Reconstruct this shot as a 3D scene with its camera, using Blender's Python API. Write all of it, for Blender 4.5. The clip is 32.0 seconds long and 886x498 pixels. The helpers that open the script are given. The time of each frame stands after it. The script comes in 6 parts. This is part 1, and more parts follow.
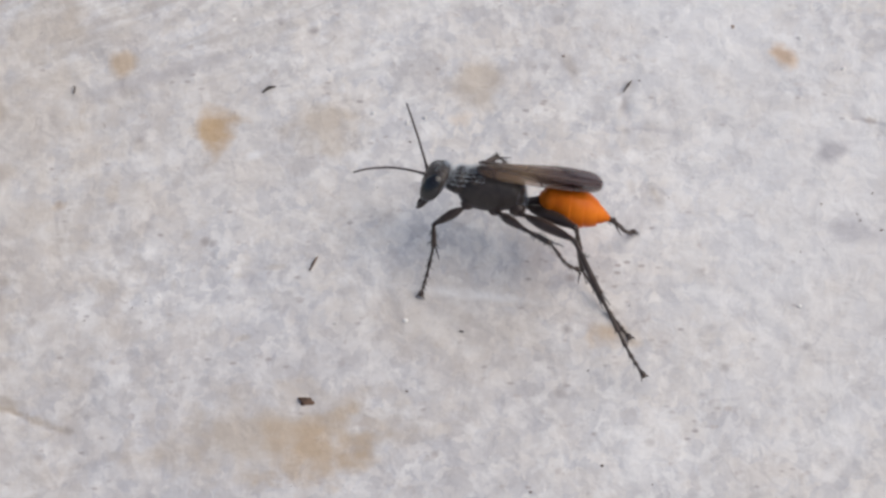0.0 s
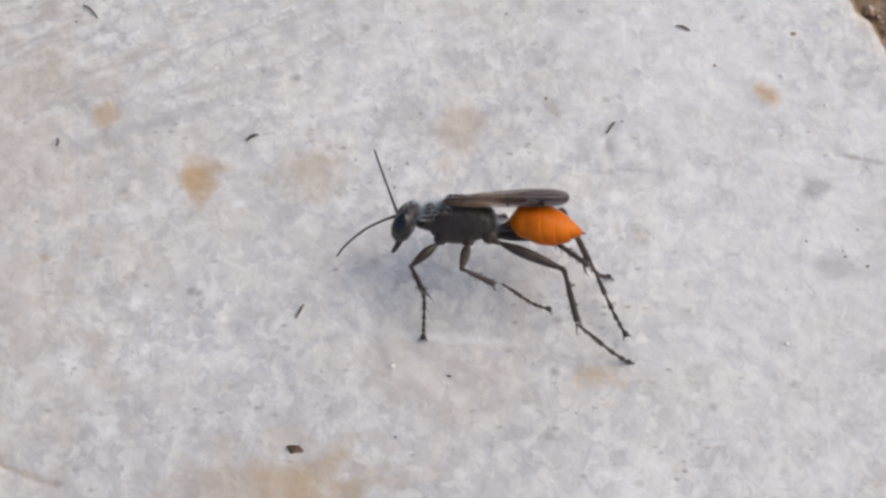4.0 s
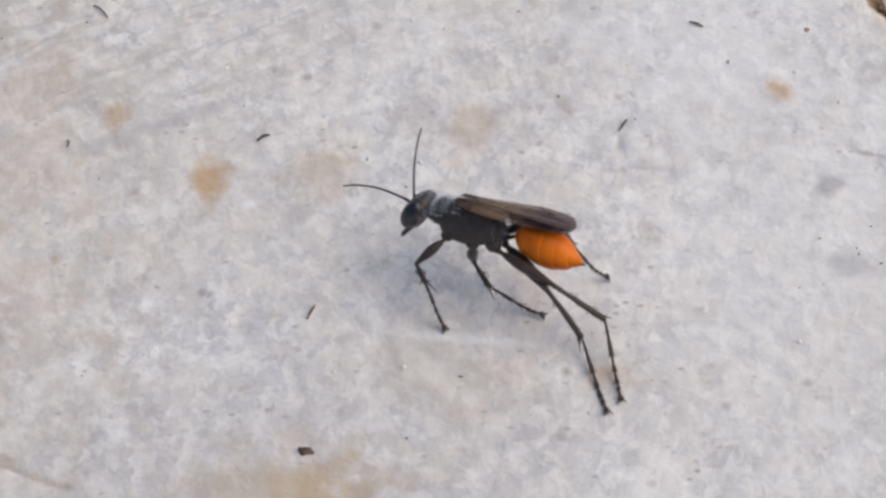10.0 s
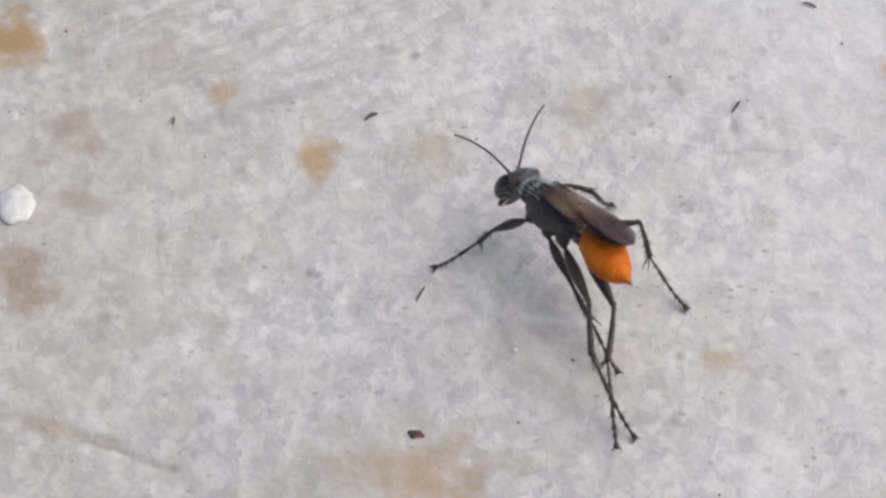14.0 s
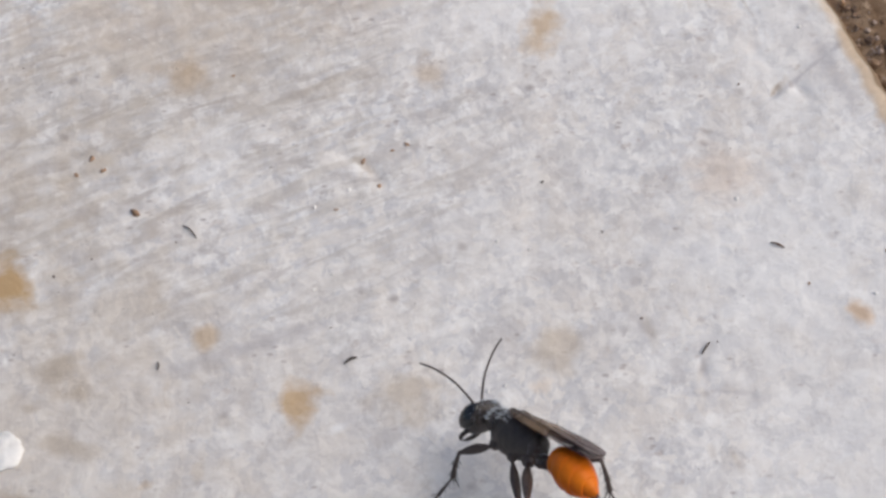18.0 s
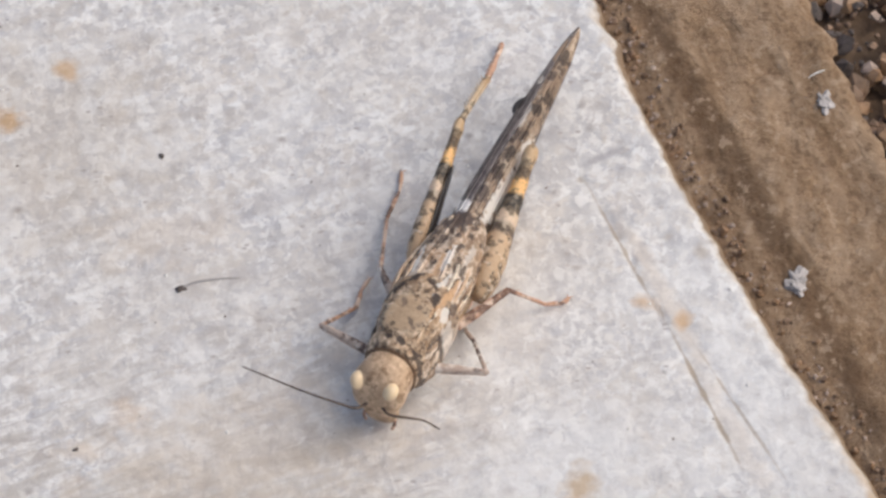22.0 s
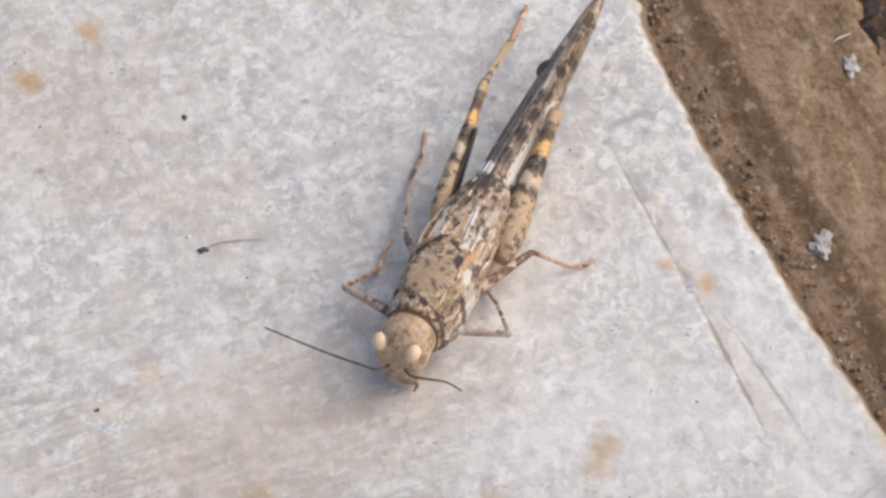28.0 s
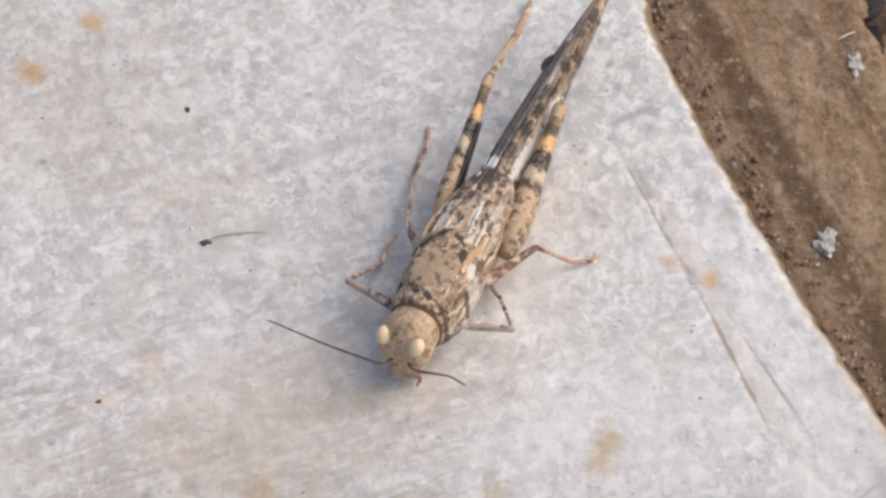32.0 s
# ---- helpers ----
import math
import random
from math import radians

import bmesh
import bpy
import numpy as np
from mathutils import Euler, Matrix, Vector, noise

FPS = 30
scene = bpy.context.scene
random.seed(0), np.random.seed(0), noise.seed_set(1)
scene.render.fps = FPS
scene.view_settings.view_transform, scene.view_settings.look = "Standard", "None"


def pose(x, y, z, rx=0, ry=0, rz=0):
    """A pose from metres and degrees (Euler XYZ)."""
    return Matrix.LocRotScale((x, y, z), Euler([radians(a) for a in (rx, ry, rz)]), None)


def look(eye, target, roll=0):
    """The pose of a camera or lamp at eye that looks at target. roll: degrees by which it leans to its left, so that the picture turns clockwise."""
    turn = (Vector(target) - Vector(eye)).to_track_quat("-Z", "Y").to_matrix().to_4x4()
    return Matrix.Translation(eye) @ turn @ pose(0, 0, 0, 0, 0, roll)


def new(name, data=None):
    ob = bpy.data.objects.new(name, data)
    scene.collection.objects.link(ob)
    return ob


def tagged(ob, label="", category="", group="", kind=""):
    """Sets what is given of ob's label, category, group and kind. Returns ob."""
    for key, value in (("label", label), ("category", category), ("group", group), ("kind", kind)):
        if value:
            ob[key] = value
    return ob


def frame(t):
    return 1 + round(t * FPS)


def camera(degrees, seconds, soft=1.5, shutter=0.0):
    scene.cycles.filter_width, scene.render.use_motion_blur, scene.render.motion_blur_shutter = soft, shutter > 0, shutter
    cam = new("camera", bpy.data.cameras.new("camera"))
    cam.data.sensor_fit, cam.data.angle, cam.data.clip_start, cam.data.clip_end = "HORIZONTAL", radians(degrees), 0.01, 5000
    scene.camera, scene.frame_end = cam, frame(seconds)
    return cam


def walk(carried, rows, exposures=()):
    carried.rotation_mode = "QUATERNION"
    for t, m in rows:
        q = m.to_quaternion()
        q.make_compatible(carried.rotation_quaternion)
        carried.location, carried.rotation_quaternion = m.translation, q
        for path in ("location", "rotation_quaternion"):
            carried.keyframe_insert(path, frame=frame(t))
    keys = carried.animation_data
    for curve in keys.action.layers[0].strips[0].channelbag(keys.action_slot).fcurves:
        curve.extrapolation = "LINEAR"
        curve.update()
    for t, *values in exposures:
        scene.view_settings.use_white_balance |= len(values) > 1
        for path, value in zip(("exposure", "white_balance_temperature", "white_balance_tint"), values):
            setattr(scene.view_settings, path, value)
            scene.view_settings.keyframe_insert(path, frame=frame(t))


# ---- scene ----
MM = 0.001
cam = camera(10.0, 32.0, soft=2.9)
# seconds, eye in millimetres, turn left, tilt up, roll
PATH = [
    (0.0, -0.31, -249.96, 297.48, -0.07, -49.96, 0.07), (0.5, -2.59, -249.69, 295.77, -0.27, -49.88, 0.15), (1.0, -3.28, -248.53, 296.43, -0.21, -50.22, 0.06),
    (1.5, -1.66, -249.39, 298.52, 0.17, -50.03, -0.32), (2.0, 1.14, -251.96, 299.15, 0.27, -49.60, -0.69), (2.5, 1.68, -250.88, 300.45, 0.06, -49.76, -0.88),
    (3.0, 0.41, -248.92, 300.77, -0.10, -49.75, -0.95), (3.5, -0.09, -249.78, 299.01, -0.19, -49.51, -0.93), (5.5, 4.41, -247.73, 297.06, 0.48, -49.76, -1.66),
    (6.0, 3.46, -248.11, 297.85, 0.59, -49.74, -1.75), (6.5, 3.59, -248.25, 298.66, 0.72, -49.74, -1.90), (7.0, 3.02, -248.54, 297.68, 0.67, -49.72, -1.93),
    (7.5, 3.77, -247.80, 296.71, 0.85, -49.70, -2.07), (8.0, 3.10, -247.29, 296.77, 0.78, -49.78, -2.02), (8.5, 3.38, -248.13, 297.46, 0.72, -49.75, -2.06),
    (9.0, 3.15, -249.05, 297.45, 0.49, -49.63, -1.81), (9.5, 4.08, -249.27, 298.97, 0.74, -49.65, -2.04), (10.0, 3.97, -247.44, 297.32, 0.85, -49.72, -2.13),
    (10.5, 1.01, -246.22, 296.82, 0.78, -49.86, -1.95), (11.0, 0.00, -245.25, 295.49, 0.79, -49.83, -1.87), (11.5, 0.02, -245.47, 295.26, 1.06, -49.70, -2.12),
    (12.0, 0.79, -246.07, 295.95, 1.28, -49.62, -2.32), (12.5, -0.17, -246.34, 295.20, 1.16, -49.55, -2.18), (13.0, -2.16, -244.58, 293.14, 1.14, -49.71, -2.06),
    (13.5, -4.12, -244.01, 292.08, 1.17, -49.82, -1.77), (14.0, -2.57, -244.04, 293.41, 1.31, -49.91, -2.02), (14.5, -2.16, -243.22, 291.96, 1.20, -49.89, -2.11),
    (16.5, -1.36, -244.19, 294.75, 1.09, -49.81, -2.19), (17.0, -0.01, -243.12, 295.60, 1.28, -49.98, -2.37), (17.3, -0.39, -244.48, 293.04, 1.16, -49.46, -2.50),
    (17.5, 1.66, -240.97, 302.94, 1.73, -50.29, -2.79), (17.6, 4.44, -241.67, 303.96, 2.32, -49.84, -3.43), (17.7, 0.83, -241.47, 307.10, 1.51, -49.72, -2.60),
    (18.0, 2.52, -239.07, 311.24, 1.89, -49.37, -2.95), (18.2, 1.89, -236.91, 316.15, 1.77, -49.31, -2.86), (18.4, 2.69, -238.21, 317.40, 1.94, -48.54, -2.97),
    (18.5, 3.17, -238.08, 319.13, 2.02, -48.35, -3.14), (18.8, 2.12, -245.17, 318.48, 1.73, -46.47, -3.02), (19.0, 0.22, -233.75, 330.91, 1.43, -47.92, -2.83),
    (19.1, -2.01, -233.88, 332.92, 1.02, -47.66, -2.40), (19.5, -6.44, -232.59, 334.31, 0.93, -46.65, -2.04), (20.0, -6.82, -231.27, 330.79, 1.26, -46.43, -1.95),
    (20.5, -5.73, -231.29, 331.04, 1.37, -46.70, -2.10), (21.0, -4.38, -233.86, 331.05, 0.98, -46.51, -1.98), (21.5, -3.40, -234.01, 333.35, 0.82, -46.70, -2.07),
    (22.0, -4.48, -232.85, 332.14, 0.87, -46.61, -2.19), (22.5, -5.47, -232.59, 328.29, 1.14, -46.34, -2.31), (23.0, -4.05, -233.41, 328.36, 1.43, -46.57, -2.44),
    (23.5, -4.33, -233.97, 329.46, 1.27, -46.66, -2.36), (24.0, -3.82, -233.61, 329.61, 1.25, -46.71, -2.25), (24.5, -4.12, -233.51, 329.33, 1.13, -46.69, -2.24),
    (25.0, -3.65, -231.99, 330.00, 1.22, -46.87, -2.39), (25.5, -4.52, -232.51, 329.23, 1.15, -46.73, -2.29), (27.5, -4.73, -233.24, 328.56, 1.23, -46.73, -2.27),
    (28.0, -3.85, -233.58, 329.26, 1.39, -46.71, -2.38), (28.5, -4.21, -233.56, 330.95, 1.24, -46.76, -2.24), (29.0, -5.19, -234.03, 330.91, 0.95, -46.71, -1.89),
    (29.5, -7.76, -232.91, 329.39, 0.78, -46.72, -1.60), (30.0, -5.92, -232.94, 327.21, 1.45, -46.69, -1.94), (30.5, -4.73, -233.75, 328.75, 1.06, -46.78, -1.60),
    (31.0, -5.95, -233.93, 329.84, 0.52, -46.78, -1.16), (31.5, -5.57, -233.16, 329.04, 0.99, -46.80, -1.64), (32.0, -7.08, -233.72, 327.83, 0.85, -46.64, -1.47),
]
# the clip is a little darker and cooler before it moves on to the grasshopper
EXPOSURES = [(0, -0.23, 6410, 10), (17.2, -0.23, 6410, 10), (18.2, -0.23, 6450, 10), (20.2, -0.13, 6540, 10), (32, -0.12, 6540, 10)]
walk(cam, [(t, Matrix.Translation((x * MM, y * MM, z * MM)) @ pose(0, 0, 0, 90 + pitch, 0, yaw) @ pose(0, 0, 0, 0, 0, roll))
           for t, x, y, z, yaw, pitch, roll in PATH], EXPOSURES)

# ---- light: a hazy sky with a broad soft sun ----
SUN_UP, SUN_TURN = 48.0, 88.0          # elevation; compass angle from +y towards +x
world = bpy.data.worlds.new("sky")
scene.world = world
world.use_nodes = True
wn = world.node_tree.nodes
sky = wn.new("ShaderNodeTexSky")
sky.sky_type, sky.sun_disc = "NISHITA", False
sky.sun_elevation, sky.sun_rotation = radians(SUN_UP), radians(SUN_TURN)
sky.dust_density, sky.ozone_density = 3.0, 1.0
wn["Background"].inputs["Strength"].default_value = 0.122
world.node_tree.links.new(sky.outputs[0], wn["Background"].inputs["Color"])
sun = new("sun", bpy.data.lights.new("sun", "SUN"))
sun.data.energy, sun.data.angle, sun.data.color = 2.0, radians(72), (1.0, 0.92, 0.80)
up, turn = radians(SUN_UP), radians(SUN_TURN)
sun.matrix_world = look((math.sin(turn) * math.cos(up), math.cos(turn) * math.cos(up), math.sin(up)), (0, 0, 0))


# ---- material helpers ----
class Mat:
    """A node material with short ways to add nodes."""

    def __init__(self, name, rough=0.6, metal=0.0, spec=0.5):
        self.m = bpy.data.materials.new(name)
        self.m.use_nodes = True
        self.t = self.m.node_tree
        self.b = self.t.nodes["Principled BSDF"]
        self.b.inputs["Roughness"].default_value = rough
        self.b.inputs["Metallic"].default_value = metal
        self.b.inputs["Specular IOR Level"].default_value = spec
        self.co = self.n("ShaderNodeTexCoord").outputs["Object"]

    def n(self, kind, **props):
        node = self.t.nodes.new(kind)
        if kind == "ShaderNodeMix":
            node.data_type = "RGBA"
        for k, v in props.items():
            setattr(node, k, v)
        return node

    def put(self, socket, value):
        if isinstance(value, bpy.types.NodeSocket):
            self.t.links.new(value, socket)
        else:
            socket.default_value = value

    def mapped(self, scale=(1, 1, 1), loc=(0, 0, 0), rot=(0, 0, 0), kind="POINT"):
        node = self.n("ShaderNodeMapping", vector_type=kind)
        self.put(node.inputs["Vector"], self.co)
        node.inputs["Location"].default_value, node.inputs["Rotation"].default_value = loc, rot
        node.inputs["Scale"].default_value = scale
        return node.outputs[0]

    def noise(self, scale, detail=4.0, rough=0.6, vector=None, distortion=0.0):
        node = self.n("ShaderNodeTexNoise")
        self.put(node.inputs["Vector"], vector or self.co)
        for k, v in (("Scale", scale), ("Detail", detail), ("Roughness", rough), ("Distortion", distortion)):
            node.inputs[k].default_value = v
        return node.outputs["Fac"]

    def voronoi(self, scale, vector=None, feature="F1", out="Distance"):
        node = self.n("ShaderNodeTexVoronoi", feature=feature)
        self.put(node.inputs["Vector"], vector or self.co)
        node.inputs["Scale"].default_value = scale
        return node.outputs[out]

    def ramp(self, fac, *stops, interp="LINEAR"):
        node = self.n("ShaderNodeValToRGB")
        self.put(node.inputs[0], fac)
        node.color_ramp.interpolation = interp
        el = node.color_ramp.elements
        while len(el) < len(stops):
            el.new(0.5)
        for e, (pos, col) in zip(el, stops):
            e.position = pos
            e.color = (*col, 1) if isinstance(col, tuple) else (col, col, col, 1)
        return node.outputs[0]

    def mix(self, fac, a, b, blend="MIX"):
        node = self.n("ShaderNodeMix", blend_type=blend)
        self.put(node.inputs[0], fac)
        self.put(node.inputs[6], (*a, 1) if isinstance(a, tuple) else a)
        self.put(node.inputs[7], (*b, 1) if isinstance(b, tuple) else b)
        return node.outputs[2]

    def math(self, op, a, b=0.0, clamp=False):
        node = self.n("ShaderNodeMath", operation=op, use_clamp=clamp)
        self.put(node.inputs[0], a)
        self.put(node.inputs[1], b)
        return node.outputs[0]

    def grey(self, colour):
        node = self.n("ShaderNodeSeparateColor")
        self.put(node.inputs[0], colour)
        return node.outputs[0]

    def axis(self, k):
        node = self.n("ShaderNodeSeparateXYZ")
        self.put(node.inputs[0], self.co)
        return node.outputs[k]

    def done(self, colour, bump=None, height=0.0001, rough=None, strength=0.6):
        self.put(self.b.inputs["Base Color"], (*colour, 1) if isinstance(colour, tuple) else colour)
        if bump is not None:
            node = self.n("ShaderNodeBump")
            node.inputs["Strength"].default_value, node.inputs["Distance"].default_value = strength, height
            self.put(node.inputs["Height"], bump)
            self.put(self.b.inputs["Normal"], node.outputs[0])
        if rough is not None:
            self.put(self.b.inputs["Roughness"], rough)
        return self.m


def plain(name, colour, rough=0.5, grain=2500.0, vary=0.35, metal=0.0, spec=0.5, height=0.00004):
    """A single-coloured surface with fine grain and uneven tone."""
    m = Mat(name, rough, metal, spec)
    f = m.noise(grain, 5)
    g = m.noise(grain * 0.18, 3)
    lo, hi = tuple(c * (1 - vary) for c in colour), tuple(min(1, c * (1 + vary)) for c in colour)
    col = m.ramp(m.math("ADD", m.math("MULTIPLY", f, 0.5), m.math("MULTIPLY", g, 0.5)), (0.3, lo), (0.7, hi))
    return m.done(col, f, height)


# ---- marble: pale, mottled, streaked, with rust-ochre staining and painted shade ----
def marble_material():
    m = Mat("marble", 0.55, spec=0.35)
    streak = m.mapped((1 / 130, 1 / 800, 1 / 400), rot=(0, 0, radians(24)), kind="TEXTURE")
    laid = m.mapped((1, 0.78, 1))
    veined = m.mapped((1 / 190, 1 / 480, 1 / 400), loc=(0.01, 0.02, 0), rot=(0, 0, radians(25)), kind="TEXTURE")
    bent = m.n("ShaderNodeTexNoise")
    m.put(bent.inputs["Vector"], laid)
    bent.inputs["Scale"].default_value, bent.inputs["Detail"].default_value = 900, 4
    warp = m.n("ShaderNodeVectorMath", operation="MULTIPLY_ADD")
    m.put(warp.inputs[0], bent.outputs["Color"])
    warp.inputs[1].default_value = (0.0022, 0.0022, 0)
    m.put(warp.inputs[2], laid)
    warped = warp.outputs[0]
    flake, block = m.voronoi(1250, warped, out="Color"), m.voronoi(520, warped, out="Color")
    flake, block = m.grey(flake), m.grey(block)
    chip = m.grey(m.voronoi(2100, warped, out="Color"))
    grain = m.noise(430, 3, 0.56, laid, 0.4)
    patch = m.noise(120, 5, 0.62, laid)
    big = m.noise(48, 3, 0.55)
    st = m.noise(1.0, 3, 0.58, streak, 1.0)
    vein = m.noise(1.0, 3, 0.58, veined, 1.1)
    tone = m.math("ADD", m.math("MULTIPLY", grain, 0.60), m.math("ADD", m.math("MULTIPLY", flake, 0.19), m.math("MULTIPLY", block, 0.11)))
    tone = m.math("ADD", tone, m.math("MULTIPLY", chip, 0.10))
    base = m.ramp(tone, (0.34, (0.56, 0.55, 0.56)), (0.45, (0.64, 0.63, 0.635)), (0.54, (0.70, 0.685, 0.675)), (0.66, (0.85, 0.83, 0.805)))
    base = m.mix(m.ramp(patch, (0.46, 0.0), (0.64, 0.3)), base, (0.60, 0.595, 0.61))
    # cream clouds, warm dust in the grain, then clear white crystals, thicker towards the far end of the slab
    cloud = m.math("ADD", m.math("MULTIPLY", m.noise(190, 4, 0.62, m.mapped((1, 0.78, 1), loc=(0.3, 0.1, 0))), 0.86), m.math("MULTIPLY", flake, 0.14))
    base = m.mix(m.ramp(cloud, (0.45, 0.0), (0.60, 0.7)), base, (0.755, 0.705, 0.65))
    base = m.mix(m.ramp(m.noise(600, 3, 0.58, m.mapped((1, 0.8, 1), loc=(0.9, 0.4, 0))), (0.55, 0.0), (0.62, 0.6)), base, (0.88, 0.86, 0.83))
    far = m.ramp(m.math("MULTIPLY", m.axis(1), 10.0), (0.25, 0.3), (0.65, 1.0))
    base = m.mix(m.math("MULTIPLY", m.ramp(m.noise(760, 4, 0.62, warped), (0.54, 0.0), (0.61, 0.75)), far), base, (0.93, 0.925, 0.915))
    base = m.mix(m.math("MULTIPLY", m.ramp(m.noise(560, 4, 0.64, m.mapped((1, 0.8, 1), loc=(0.1, 0.7, 0))), (0.57, 0.0), (0.66, 0.55)), far), base, (0.56, 0.56, 0.59))
    base = m.mix(m.math("MULTIPLY", m.ramp(m.math("ADD", flake, m.math("MULTIPLY", grain, 0.5)), (0.98, 0.0), (1.05, 0.5)), far), base, (0.94, 0.935, 0.925))
    base = m.mix(m.math("MULTIPLY", m.ramp(m.math("ADD", chip, m.math("MULTIPLY", grain, 0.6)), (0.36, 0.42), (0.44, 0.0)), far), base, (0.55, 0.54, 0.56))
    base = m.mix(m.ramp(m.math("ADD", block, m.math("MULTIPLY", cloud, 0.8)), (0.52, 0.3), (0.62, 0.0)), base, (0.60, 0.555, 0.52))
    base = m.mix(m.ramp(m.noise(620, 3, 0.6, m.mapped((1, 1.1, 1), loc=(0.5, 0.2, 0))), (0.63, 0.0), (0.70, 0.6)), base, (0.50, 0.44, 0.41))
    tiny = m.voronoi(620, m.mapped((1, 1.7, 0.2), loc=(0.02, 0.05, 0), rot=(0, 0, 0.3)))
    base = m.mix(m.math("MULTIPLY", m.ramp(tiny, (0.09, 0.8), (0.22, 0.0)), m.ramp(m.noise(210, 3, 0.6), (0.52, 0.0), (0.60, 1.0))), base, (0.36, 0.31, 0.30))
    # drawn-out grey-brown streaks, strongest across the middle of the slab
    region = m.ramp(m.math("MULTIPLY", m.axis(1), 10.0), (0.12, 0.25), (0.30, 1.0), (0.62, 1.0), (0.78, 0.4))
    west = m.math("MULTIPLY_ADD", m.axis(0), 10.0)
    west.node.inputs[2].default_value = 0.5
    region = m.math("MULTIPLY", region, m.ramp(west, (0.36, 1.0), (0.54, 0.25)))
    base = m.mix(m.math("MULTIPLY", m.ramp(st, (0.46, 0.0), (0.64, 0.62)), region), base, (0.53, 0.485, 0.435))
    base = m.mix(m.math("MULTIPLY", m.ramp(vein, (0.53, 0.0), (0.64, 0.62)), region), base, (0.47, 0.43, 0.41))
    base = m.mix(m.math("MULTIPLY", m.ramp(vein, (0.34, 0.45), (0.45, 0.0)), region), base, (0.82, 0.77, 0.71))
    base = m.mix(m.ramp(big, (0.44, 0.0), (0.70, 0.42)), base, (0.63, 0.575, 0.52))
    base = m.mix(m.ramp(m.noise(110, 5, 0.66, m.mapped((1, 0.8, 1), loc=(0.6, 0.2, 0))), (0.54, 0.0), (0.66, 0.55)), base, (0.86, 0.845, 0.825))
    pits = m.voronoi(330, m.mapped((1, 1, 0.2)))
    where = m.ramp(m.noise(140, 3), (0.50, 0.0), (0.60, 1.0))
    base = m.mix(m.math("MULTIPLY", m.ramp(pits, (0.06, 0.75), (0.20, 0.0)), where), base, (0.34, 0.30, 0.29))
    ochre, rust, tan, grey, dark, chalk, cream = (0.50, 0.32, 0.14), (0.60, 0.35, 0.14), (0.52, 0.43, 0.33), (0.40, 0.38, 0.40), (0.36, 0.27, 0.17), (0.84, 0.83, 0.82), (0.80, 0.68, 0.56)
